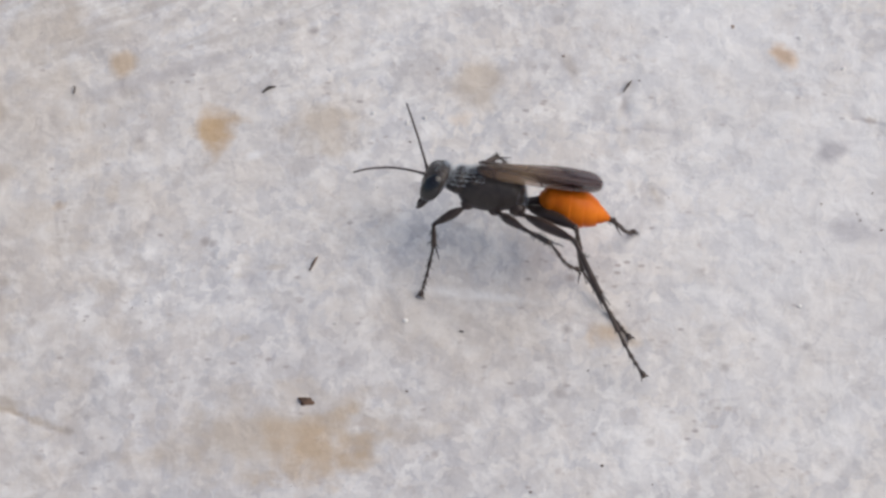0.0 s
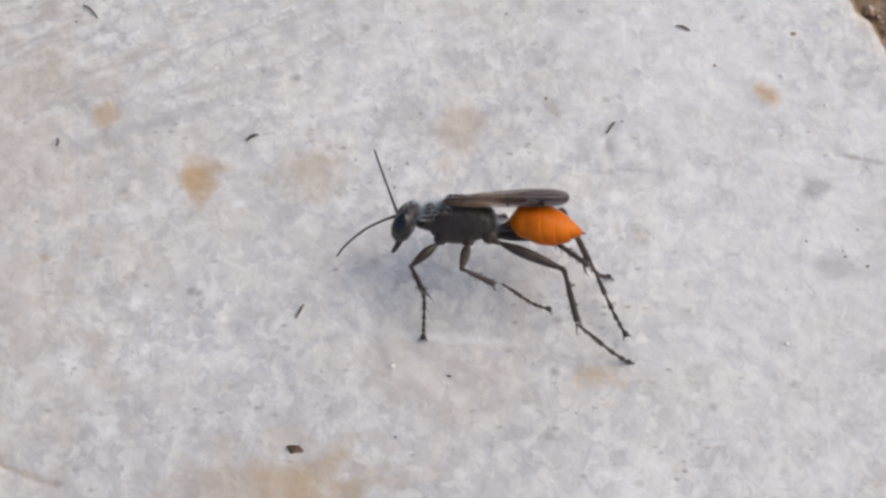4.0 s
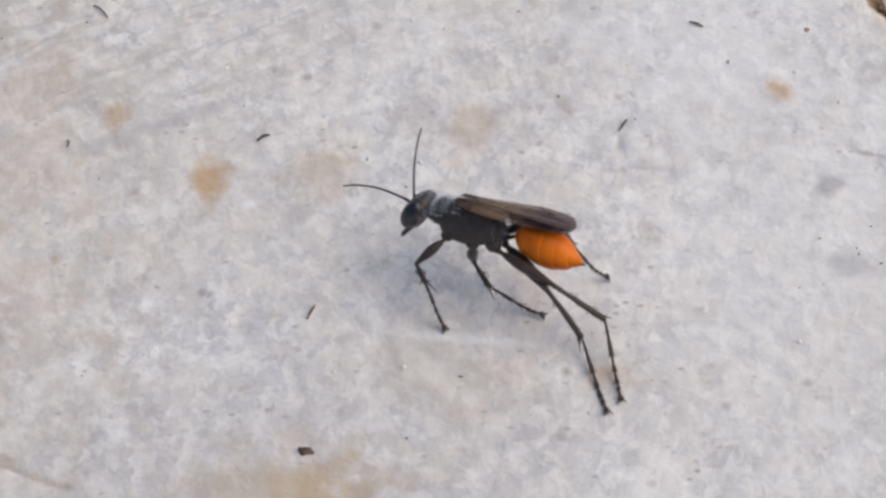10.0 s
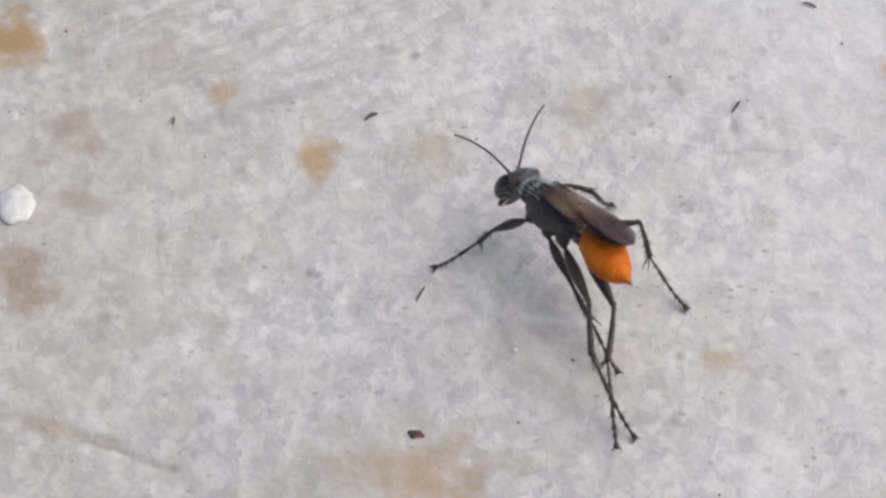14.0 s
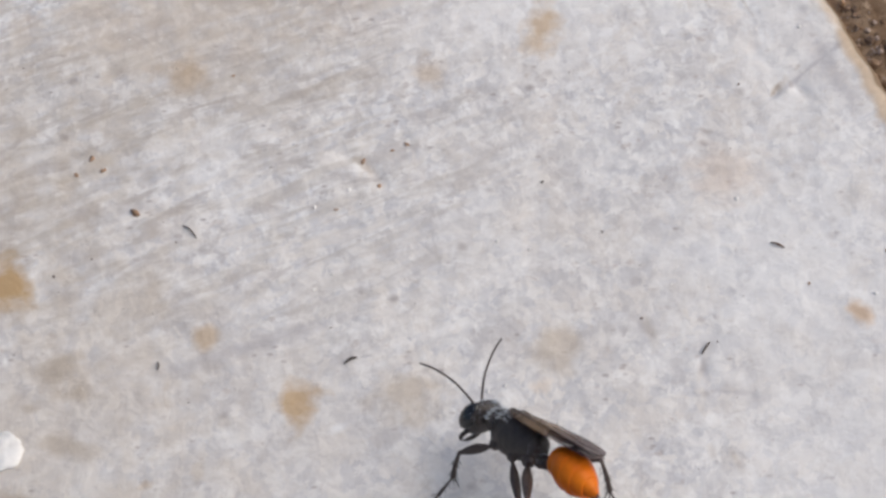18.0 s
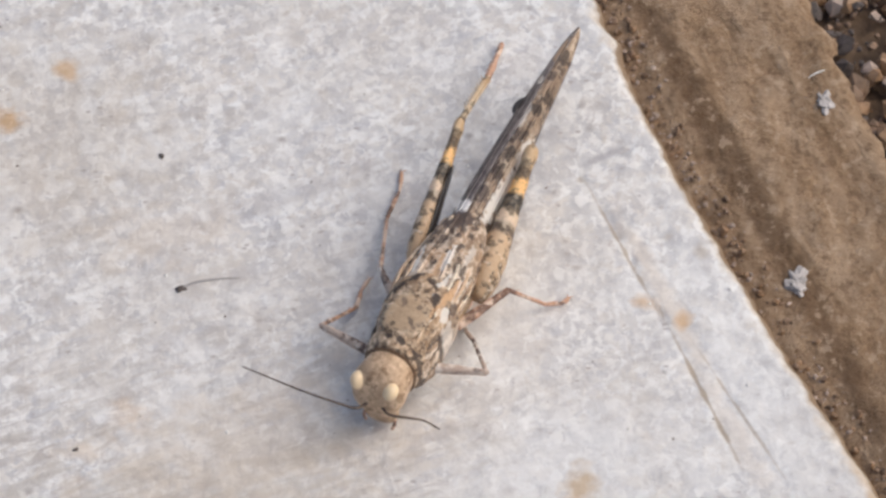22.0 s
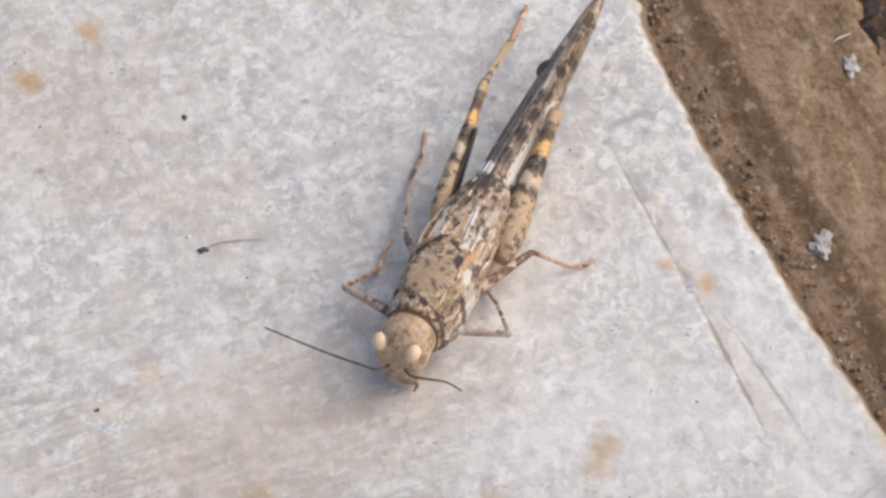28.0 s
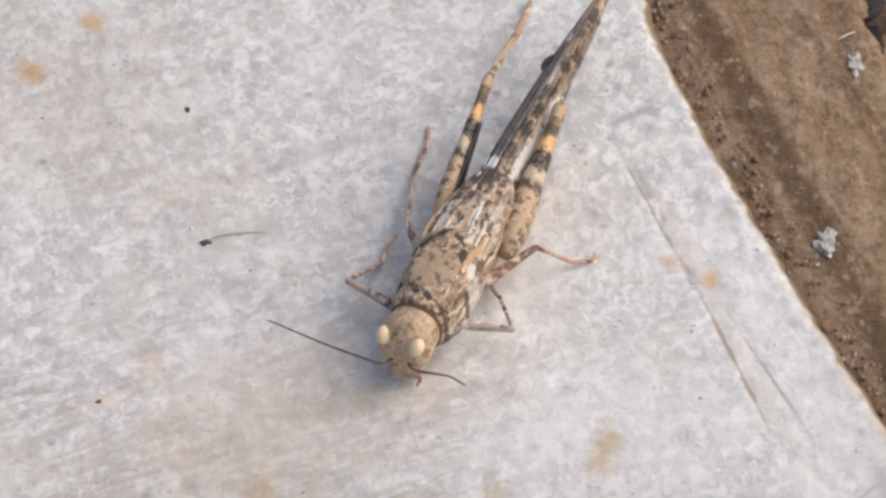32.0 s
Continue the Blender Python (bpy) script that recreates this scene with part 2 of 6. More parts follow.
    # staining, and shade painted round the grasshopper: centre x, y; half-lengths along and across, turn, colour,
    # strength
    stains_and_shade = [
        (-18.0, 12.3, 1.9, 2.2, 0, ochre, 0.75), (-9.2, 12.6, 3.0, 3.0, 0, tan, 0.6), (-25.5, 19.3, 1.1, 1.2, 0, ochre, 0.5),
        (2.4, 17.2, 2.2, 2.6, 0, tan, 0.55), (27.0, 20.1, 1.4, 1.0, -50, rust, 0.6), (12.9, -8.6, 1.8, 1.3, -20, ochre, 0.55),
        (-12.2, -18.0, 10.0, 4.0, 6, tan, 0.6), (-9.5, -19.5, 3.6, 3.4, 0, ochre, 0.45), (-41.8, 25.3, 2.6, 2.8, 20, ochre, 0.9), (-40.2, 0.4, 2.4, 3.6, 0, dark, 0.7),
        (-36.5, 15.7, 2.2, 2.8, 30, dark, 0.45), (2.0, 51.8, 1.6, 3.2, -15, ochre, 0.65), (-7.5, 47.4, 1.4, 2.0, 0, ochre, 0.4),
        (-28.0, 47.5, 2.6, 2.0, 20, ochre, 0.4), (16.8, 35.2, 3.2, 3.4, 0, rust, 0.22), (-44.2, 105.4, 1.2, 1.4, 0, rust, 0.6),
        (-49.2, 99.1, 1.5, 1.8, 0, rust, 0.7), (8.6, 73.9, 1.1, 1.2, 0, rust, 0.6), (11.9, 71.4, 0.9, 1.1, 0, rust, 0.7),
        # the dark patch at (-19.9, 58.1) paints in the shadow of the grasshopper's head
        (-37.5, 61.9, 2.0, 2.2, 0, rust, 0.22), (30.4, 9.9, 1.5, 1.0, 40, grey, 0.7), (-19.9, 58.1, 4.2, 2.4, 20, dark, 0.3),
        (10.2, 18.5, 0.6, 1.4, 20, dark, 0.25), (-35.7, 37.7, 5.0, 1.8, 24, dark, 0.32), (-32.0, 22.5, 4.5, 4.0, 0, tan, 0.5),
        (-30.0, 45.0, 12.0, 2.4, 24, dark, 0.28), (-16.0, 46.0, 9.0, 1.4, 24, dark, 0.22), (-22.0, 18.0, 7.0, 0.9, 20, grey, 0.5),
        (2.0, -4.5, 5.4, 0.55, -8, chalk, 1.0), (0.6, -4.3, 2.2, 0.4, -8, chalk, 1.0), (0.5, -7.5, 8.0, 4.0, -8, tan, 0.25), (-24.0, 88.0, 12.0, 1.5, 24, grey, 0.3),
        # the grey patch at (-2, 90) paints shade under the grasshopper's hind body
        (-2.0, 90.0, 3.0, 8.0, -20, grey, 0.3), (31.0, 2.0, 3.0, 1.4, -20, grey, 0.45), (-36.0, -14.0, 5.0, 0.8, -18, dark, 0.4),
        (26.0, 47.0, 1.0, 5.5, 20, grey, 0.45), (29.8, 44.0, 17.0, 0.9, 109, ochre, 0.6), (15.4, 83.5, 28.0, 1.0, 109.5, ochre, 0.5),
        (-36.0, 8.4, 2.4, 1.3, -10, dark, 0.4), (-25.6, 5.3, 0.7, 1.3, 0, tan, 0.45), (-33.6, -3.4, 0.9, 0.8, 0, dark, 0.28), (-25.7, -3.8, 1.2, 0.9, 20, tan, 0.40),
        (-27.7, 0.1, 0.7, 0.8, 0, dark, 0.17), (-14.9, -2.9, 0.8, 0.8, 0, grey, 0.40), (-19.6, 1.4, 0.5, 0.6, 0, dark, 0.20), (-21.4, -2.4, 0.8, 0.7, 30, dark, 0.17),
        (-29.7, 4.4, 0.7, 0.6, 0, ochre, 0.4), (-30.4, 2.0, 0.8, 0.9, 0, tan, 0.35), (-14.7, 9.6, 1.0, 0.5, 30, chalk, 0.8), (-20.6, -5.0, 0.7, 0.5, 0, grey, 0.40),
        (-22.9, 2.2, 0.6, 0.5, 0, grey, 0.35), (-25.2, 1.0, 0.6, 0.6, 0, grey, 0.35), (9.8, 19.0, 0.7, 1.0, 0, grey, 0.35), (14.1, 14.6, 0.35, 1.5, -15, dark, 0.20),
        (18.3, 11.4, 1.0, 0.7, 10, grey, 0.30), (16.4, 5.6, 0.4, 1.2, 25, tan, 0.40), (14.6, 6.3, 0.35, 0.9, 15, dark, 0.20),
        (1.6, 13.4, 0.9, 0.9, 0, cream, 0.7), (-39.2, 12.2, 0.8, 0.6, 0, dark, 0.25), (10.4, 86.3, 0.7, 0.8, 0, grey, 0.40), (11.1, 81.9, 0.6, 0.8, 0, tan, 0.45),
        (16.0, 78.2, 0.7, 0.9, 20, tan, 0.45), (14.0, 80.0, 0.6, 1.0, 20, tan, 0.45), (-50.0, 92.5, 1.2, 0.6, 0, tan, 0.35), (6.0, 92.6, 2.6, 0.5, 32, grey, 0.7),
        # the broadest entries only set tone: darker towards the left, paler on the right
        (-13.0, -1.9, 0.9, 0.3, 10, dark, 0.30), (-15.1, -8.8, 0.5, 0.25, 20, dark, 0.30), (-15.6, -2.6, 0.6, 0.3, 0, dark, 0.20), (-39.0, 4.0, 15.0, 34.0, 0, tan, 0.34), (18.0, 60.0, 5.0, 22.0, 20, chalk, 0.5),
        (-8.0, 66.0, 10.0, 7.0, 20, chalk, 0.3), (22.0, 25.0, 11.0, 14.0, 0, chalk, 0.55), (1.0, 55.5, 12.0, 7.0, 20, chalk, 0.6), (10.6, 74.5, 1.0, 13.0, 20, cream, 0.4),
        # the thin dark and grey lines follow the grooves cut into the slab
        (15.8, 58.5, 1.2, 11.0, 20, cream, 0.35), (13.2, 63.4, 0.2, 10.0, 18.5, dark, 0.7), (7.0, 80.5, 0.18, 9.0, 20, dark, 0.6), (16.4, 60.8, 0.18, 9.0, 24, dark, 0.5),
        (-31.0, 40.5, 9.0, 0.7, 24, dark, 0.28), (-17.0, 41.0, 5.0, 0.5, 24, dark, 0.22), (14.3, 15.0, 0.3, 2.4, 5, grey, 0.3), (16.5, 12.2, 2.4, 0.3, -8, grey, 0.35),
        (33.5, 13.2, 3.0, 0.3, -18, grey, 0.6), (24.0, 46.3, 4.6, 0.3, 45, grey, 0.6), (-33.0, -15.5, 4.0, 0.4, -22, dark, 0.5),
        # the grey patch at (-14, 78) paints the grasshopper's soft cast shadow
        (-14.0, 78.0, 4.0, 11.0, -20, grey, 0.18), (-16.0, -18.0, 26.0, 15.0, 0, grey, 0.22), (28.0, 4.0, 13.0, 20.0, 0, chalk, 0.45), (-46.0, 96.0, 15.0, 16.0, 0, tan, 0.3), (-26.0, 58.0, 15.0, 8.0, 20, cream, 0.32), (-34.0, 48.0, 24.0, 12.0, 24, dark, 0.2), (-44.0, 34.0, 8.0, 12.0, 10, dark, 0.2), (-34.0, 84.0, 6.0, 4.0, 0, cream, 0.3), (-41.0, 58.0, 1.6, 1.6, 0, cream, 0.6), (-2.0, 94.0, 7.0, 0.8, 30, grey, 0.45), (14.0, 88.0, 3.0, 0.6, 25, grey, 0.5),
    ]
    wob = m.n("ShaderNodeTexNoise")
    m.put(wob.inputs["Vector"], m.co)
    wob.inputs["Scale"].default_value, wob.inputs["Detail"].default_value = 420, 5
    edge = m.math("MULTIPLY_ADD", wob.outputs["Fac"], 2.6)
    edge.node.inputs[2].default_value = -1.3
    masks, start = {}, m.co
    for x, y, a, b, turned, col, power in stains_and_shade:
        p = m.mapped((a * MM, b * MM, 1), (x * MM, y * MM, 0), (0, 0, radians(turned)), "TEXTURE")
        m.put(p.node.inputs["Vector"], start)
        node = m.n("ShaderNodeVectorMath", operation="LENGTH")
        m.put(node.inputs[0], p)
        d = m.math("ADD", node.outputs["Value"], edge)
        fall = m.n("ShaderNodeMapRange")
        m.put(fall.inputs[0], d)
        for k, v in enumerate((0.35, 1.25, power, 0.0)):
            fall.inputs[k + 1].default_value = v
        masks[col] = m.math("MAXIMUM", masks[col], fall.outputs[0]) if col in masks else fall.outputs[0]
        # each patch waits for the one before it, which keeps the shader's memory small
        wait = m.n("ShaderNodeVectorMath", operation="MULTIPLY_ADD")
        m.put(wait.inputs[0], masks[col])
        wait.inputs[1].default_value = (1e-10, 1e-10, 1e-10)
        m.put(wait.inputs[2], m.co)
        start = wait.outputs[0]
    for col in (chalk, grey, cream, tan, ochre, dark, rust):
        base = m.mix(masks[col], base, col)
    # earth on the worn rim and the side of the slab
    low = m.math("ADD", m.math("MULTIPLY", m.axis(2), -1000.0), m.math("MULTIPLY", grain, 0.9))
    base = m.mix(m.ramp(low, (0.62, 0.0), (0.92, 0.75), interp="EASE"), base, (0.43, 0.35, 0.27))
    base = m.mix(m.ramp(low, (0.85, 0.0), (1.25, 0.9)), base, (0.25, 0.165, 0.10))
    bump = m.math("ADD", grain, m.math("MULTIPLY", flake, 0.12))
    return m.done(base, bump, 0.00034, m.ramp(grain, (0.3, 0.66), (0.7, 0.42)), 0.7)


def brown_material():
    m = Mat("brown_stone", 0.75, spec=0.3)
    along = m.mapped((1, 1, 1), rot=(0, 0, radians(19)), kind="TEXTURE")
    drawn = m.n("ShaderNodeMapping")
    m.put(drawn.inputs["Vector"], along)
    drawn.inputs["Scale"].default_value = (1.0, 0.3, 1.0)
    a, b, c = m.noise(330, 5, 0.65, drawn.outputs[0], 0.6), m.noise(1500, 5, 0.7), m.noise(70, 3)
    col = m.ramp(a, (0.32, (0.235, 0.145, 0.08)), (0.47, (0.325, 0.212, 0.128)), (0.66, (0.46, 0.325, 0.215)))
    col = m.mix(m.ramp(b, (0.45, 0.0), (0.72, 0.55)), col, (0.47, 0.335, 0.21))
    col = m.mix(m.ramp(c, (0.45, 0.0), (0.75, 0.45)), col, (0.20, 0.115, 0.058))
    # a darker strip along the brown stone, a little way out from the slab
    split = m.n("ShaderNodeSeparateXYZ")
    m.put(split.inputs[0], along)
    off = m.math("MULTIPLY", m.math("SUBTRACT", split.outputs[0], 0.0433), 100.0)
    off = m.math("ADD", off, m.math("MULTIPLY", m.math("SUBTRACT", m.noise(300, 4), 0.5), 0.35))
    col = m.mix(m.ramp(off, (0.0, 0.0), (0.12, 0.1), (0.22, 0.75), (0.36, 0.7), (0.50, 0.0)), col, (0.145, 0.085, 0.046))
    grit = m.noise(950, 3, 0.6, m.mapped((1, 0.8, 1), loc=(0.2, 0.3, 0)))
    col = m.mix(m.ramp(grit, (0.56, 0.0), (0.64, 0.5)), col, (0.56, 0.42, 0.30))
    col = m.mix(m.ramp(grit, (0.36, 0.45), (0.44, 0.0)), col, (0.13, 0.07, 0.035))
    return m.done(col, m.math("ADD", b, a), 0.0005, None, 0.9)


MARBLE, BROWN = marble_material(), brown_material()
SOIL = plain("soil", (0.16, 0.105, 0.068), 0.9, 900, 0.6, height=0.0004)
CRUMB = plain("crumb", (0.22, 0.14, 0.09), 0.6, 1200, 0.7)
CRUMB_PALE = plain("pale_crumb", (0.42, 0.32, 0.26), 0.4, 1400, 0.5)
CRUMB_RUST = plain("rust_crumb", (0.30, 0.18, 0.10), 0.5, 1400, 0.5)
RUST_GRAIN = plain("rusty_grain", (0.40, 0.26, 0.17), 0.6, 1400, 0.5)
SPECK = plain("dark_debris", (0.10, 0.08, 0.072), 0.7, 2500, 0.5)
BARK = plain("brown_debris", (0.12, 0.07, 0.045), 0.7, 2000, 0.6)
CHALK = plain("white_crust", (0.83, 0.81, 0.78), 0.6, 1500, 0.15)
CRUST = plain("grey_white_crust", (0.50, 0.46, 0.44), 0.6, 1100, 0.4)
SMEAR = plain("grey_smear", (0.52, 0.48, 0.46), 0.8, 2500, 0.3)


# ---- mesh helpers, all in millimetres ----
def mesh_object(name, bm, material, smooth=True):
    me = bpy.data.meshes.new(name)
    bmesh.ops.recalc_face_normals(bm, faces=bm.faces)
    bm.to_mesh(me)
    bm.free()
    me.materials.append(material)
    if smooth:
        me.shade_smooth()
    return new(name, me)


def part(name, bm, material, parent, label="", smooth=True):
    bmesh.ops.scale(bm, vec=(MM, MM, MM), verts=bm.verts)
    ob = mesh_object(name, bm, material, smooth)
    ob.parent = parent
    return tagged(ob, label)


def skin(bm, rings):
    """Joins rings of points into one closed form."""
    vs = [[bm.verts.new(p) for p in ring] for ring in rings]
    for a, b in zip(vs, vs[1:]):
        for i in range(len(a)):
            j = (i + 1) % len(a)
            bm.faces.new((a[i], a[j], b[j], b[i]))
    for ring in (vs[0], vs[-1]):
        mid = bm.verts.new(sum((v.co for v in ring), Vector()) / len(ring))
        for i in range(len(ring)):
            bm.faces.new((ring[i], ring[(i + 1) % len(ring)], mid))


def spline(points, steps=5):
    """Points along a smooth curve through the given ones (tuples of any length)."""
    pts = [np.array(p, float) for p in points]
    ext = [2 * pts[0] - pts[1], *pts, 2 * pts[-1] - pts[-2]]
    out = []
    for i in range(1, len(ext) - 2):
        a, b, c, d = ext[i - 1 : i + 3]
        for s in range(steps):
            u = s / steps
            out.append(0.5 * (2 * b + (c - a) * u + (2 * a - 5 * b + 4 * c - d) * u**2 + (3 * b - a - 3 * c + d) * u**3))
    return out + [pts[-1]]


def limb(bm, points, steps=4, n=10, squash=1.0, up=(0, 0, 1)):
    """A tapered round limb through points (x, y, z, radius); squash flattens it across up."""
    pts = spline(points, steps)
    rings = []
    for i, p in enumerate(pts):
        a, b = pts[max(i - 1, 0)][:3], pts[min(i + 1, len(pts) - 1)][:3]
        ahead = Vector(b - a).normalized()
        side = ahead.cross(Vector(up))
        side = (side if side.length > 1e-4 else ahead.cross(Vector((1, 0.1, 0)))).normalized()
        top = side.cross(ahead)
        r = max(float(p[3]), 0.01)
        rings.append([Vector(p[:3]) + side * (r * squash * math.cos(k * math.tau / n)) + top * (r * math.sin(k * math.tau / n)) for k in range(n)])
    skin(bm, rings)


def hull(bm, stations, steps=4, n=20, power=2.0):
    """A body along x from stations (x, y, z, half-width, half-height)."""
    rings = []
    for x, y, z, ry, rz in spline(stations, steps):
        ry, rz = max(ry, 0.01), max(rz, 0.01)
        ring = []
        for k in range(n):
            c, s = math.cos(k * math.tau / n), math.sin(k * math.tau / n)
            e = 2 / power
            ring.append(Vector((x, y + ry * math.copysign(abs(c) ** e, c), z + rz * math.copysign(abs(s) ** e, s))))
        rings.append(ring)
    skin(bm, rings)


def ball(bm, x, y, z, rx, ry=None, rz=None, u=16, v=10, turned=None):
    m = Matrix.Translation((x, y, z)) @ (turned or Matrix()) @ Matrix.Diagonal((rx, ry or rx, rz or rx, 1))
    bmesh.ops.create_uvsphere(bm, u_segments=u, v_segments=v, radius=1, matrix=m)


def rough_up(bm, size, amount, seed=0):
    for v in bm.verts:
        v.co += v.co.normalized() * amount * noise.noise(v.co / size + Vector((seed, seed * 2.3, 0)))


# ---- ground, slab and brown stone ----
def slab_edge(y):
    """x of the slab's edge at y, in millimetres."""
    x = np.interp(y, [-400, 25.5, 29.3, 43.8, 49.4, 54.3, 59.3, 66.0, 72.9, 80.6, 90.7, 98.9, 108.7, 400], [180, 37.2, 35.4, 31.0, 28.8, 26.6, 24.7, 21.6, 19.0, 15.9, 12.3, 9.5, 7.2, -90])
    return x + 0.45 * noise.noise((y * 0.35, 3.1, 0)) + 0.14 * noise.noise((y * 1.1, 7.7, 0))


def near_line(p, line):
    best = 1e9
    for (x0, y0), (x1, y1) in zip(line, line[1:]):
        dx, dy = x1 - x0, y1 - y0
        u = min(1, max(0, ((p[0] - x0) * dx + (p[1] - y0) * dy) / (dx * dx + dy * dy)))
        best = min(best, math.hypot(p[0] - x0 - u * dx, p[1] - y0 - u * dy))
    return best


CUTS = [  # lines worn or cracked into the slab: points, half-width, depth
    (((3.3, 89.8), (4.7, 87.1), (6.8, 81.4), (8.7, 75.0), (11.1, 70.3), (12.9, 64.1), (14.7, 58.5), (16.6, 54.3), (18.8, 50.2), (22.1, 46.0), (24.5, 43.0)), 0.36, 0.22),
    (((12.3, 69.7), (14.6, 65.7), (16.0, 61.2), (18.2, 56.2), (20.1, 52.4)), 0.32, 0.12),
    (((14.4, 16.9), (14.1, 14.5), (14.9, 12.7), (18.4, 12.0)), 0.4, 0.3),
    (((31.6, 14.3), (33.1, 13.3), (35.6, 12.5), (40, 12)), 0.3, 0.25),
    (((21.0, 43.8), (23.0, 46.4), (24.7, 48.2), (27.1, 49.2)), 0.3, 0.3), (((19.9, 57.0), (22.4, 57.1), (24.4, 57.7)), 0.3, 0.25), (((3.3, 89.8), (5.5, 92.5), (8.3, 93.6)), 0.4, 0.25),
    (((-36.0, -14.0), (-31.0, -16.2), (-28, -18)), 0.4, 0.3), (((-35.0, 33.0), (-24.0, 38.0), (-13.0, 42.5)), 0.6, 0.07),
    (((-16.0, 39.5), (-12.8, 37.6), (-11.2, 35.2)), 0.5, 0.25),
]


def height(x, y):
    z = 0.14 * noise.noise((x * 0.12, y * 0.12, 1)) + 0.09 * noise.noise((x * 0.45, y * 0.45, 5)) + 0.05 * noise.noise((x * 1.3, y * 1.3, 9))
    if -45 < x < 45 and -25 < y < 120:
        for line, wide, deep in CUTS:
            d = near_line((x + 0.35 * noise.noise((y * 0.5, x * 0.5, 3)), y + 0.35 * noise.noise((x * 0.6, y * 0.6, 8))), line)
            if d < wide * 2.5:
                z -= deep * math.exp(-((d / wide) ** 2)) * max(0.0, 0.55 + 1.3 * noise.noise((x * 0.55, y * 0.55, 2)))
    return z


def steps_between(a, b, step):
    return list(np.linspace(a, b, max(2, round(abs(b - a) / step) + 1)))


def sheet(name, us, vs, place, material, kind_label):
    """A one-sided sheet of points place(u, v)."""
    verts = [tuple(c * MM for c in place(u, v)) for v in vs for u in us]
    w = len(us)
    faces = [(r * w + c, r * w + c + 1, (r + 1) * w + c + 1, (r + 1) * w + c) for r in range(len(vs) - 1) for c in range(w - 1)]
    me = bpy.data.meshes.new(name)
    me.from_pydata(verts, [], faces)
    me.materials.append(material)
    me.shade_smooth()
    return tagged(new(name, me), kind_label, kind="structure")


# distance in from the slab's edge, so that the rim stays sharp
SLAB_US = [-13, -9, -5, -2] + [0.0, 0.15, 0.35, 0.6, 0.9, 1.3] + steps_between(1.8, 90, 0.45) + [100, 120, 160, 240, 400, 700]
SLAB_VS = [-400, -250, -150, -90, -60, -40] + steps_between(-28, 124, 0.45) + [135, 160, 200, 280, 400]


def slab_point(u, v):
    x = slab_edge(v)
    if u < 0:
        return (x + 0.3 * noise.noise((u, v * 0.5, 4)), v, u - 0.9)
    drop = 0.9 * max(0.0, 1 - u / 1.8) ** 2.4
    return (x - u, v, height(x - u, v) - drop)


def brown_point(u, v):
    x0 = slab_edge(v) - 0.1
    wide = 20.2 + 0.9 * noise.noise((v * 0.3, 1, 8)) + 0.4 * noise.noise((v * 1.2, 1, 8))
    x = x0 + u * wide
    rim = min(1, u / 0.16) * min(1, (1 - u) / 0.06)
    z = -1.35 + 0.75 * max(0, rim) ** 0.8
    z += 0.55 * noise.noise((x * 0.16, v * 0.09, 3)) + 0.3 * noise.noise((x * 0.5, v * 0.4, 6)) + 0.16 * noise.noise((x * 1.5, v * 1.3, 2))
    return (x, v, z)


tagged(sheet("pavement", SLAB_US[::-1], SLAB_VS, slab_point, MARBLE, "worn pale marble paving slab with ochre staining and painted shade"), category="paving slab")
tagged(sheet("brown_joint", steps_between(0, 1, 0.025), [-200, -100, -60] + steps_between(-30, 130, 0.7) + [160, 220, 320], brown_point, BROWN,
             "rough brown stone strip beside the marble slab"), category="stone strip")
WIDE = [-900000, -300000, -90000, -30000, -10000] + steps_between(-3000, 3000, 300) + [10000, 30000, 90000, 300000, 900000]
tagged(sheet("ground", WIDE, WIDE,
             lambda u, v: (u, v, -14 + 1.5 * noise.noise((u * 0.01, v * 0.01, 0))), SOIL, "bare dark soil under the paving"), category="ground")
tagged(sheet("soil_bed", steps_between(0, 1, 0.02), steps_between(-60, 200, 2.0),
             lambda u, v: (slab_edge(v) + 19.5 + 70 * u, v, -1.2 - 2.5 * (1 - u) + 1.6 * noise.noise((u * 30, v * 0.4, 0)) + 0.9 * noise.noise((u * 80, v * 1.1, 3))), SOIL,
             "dark crumbly soil beyond the brown stone"), category="soil")


def crumb_mesh(bm, x, y, z, r, seed):
    rnd = random.Random(seed)
    m = Matrix.Translation((x, y, z)) @ Euler((rnd.random() * 6, rnd.random() * 6, rnd.random() * 6)).to_matrix().to_4x4()
    m = m @ Matrix.Diagonal((r * rnd.uniform(0.7, 1.4), r * rnd.uniform(0.7, 1.2), r * rnd.uniform(0.5, 1.0), 1))
    made = bmesh.ops.create_icosphere(bm, subdivisions=1, radius=1, matrix=m)["verts"]
    for v in made:
        v.co += Vector((rnd.uniform(-1, 1), rnd.uniform(-1, 1), rnd.uniform(-1, 1))) * r * 0.22


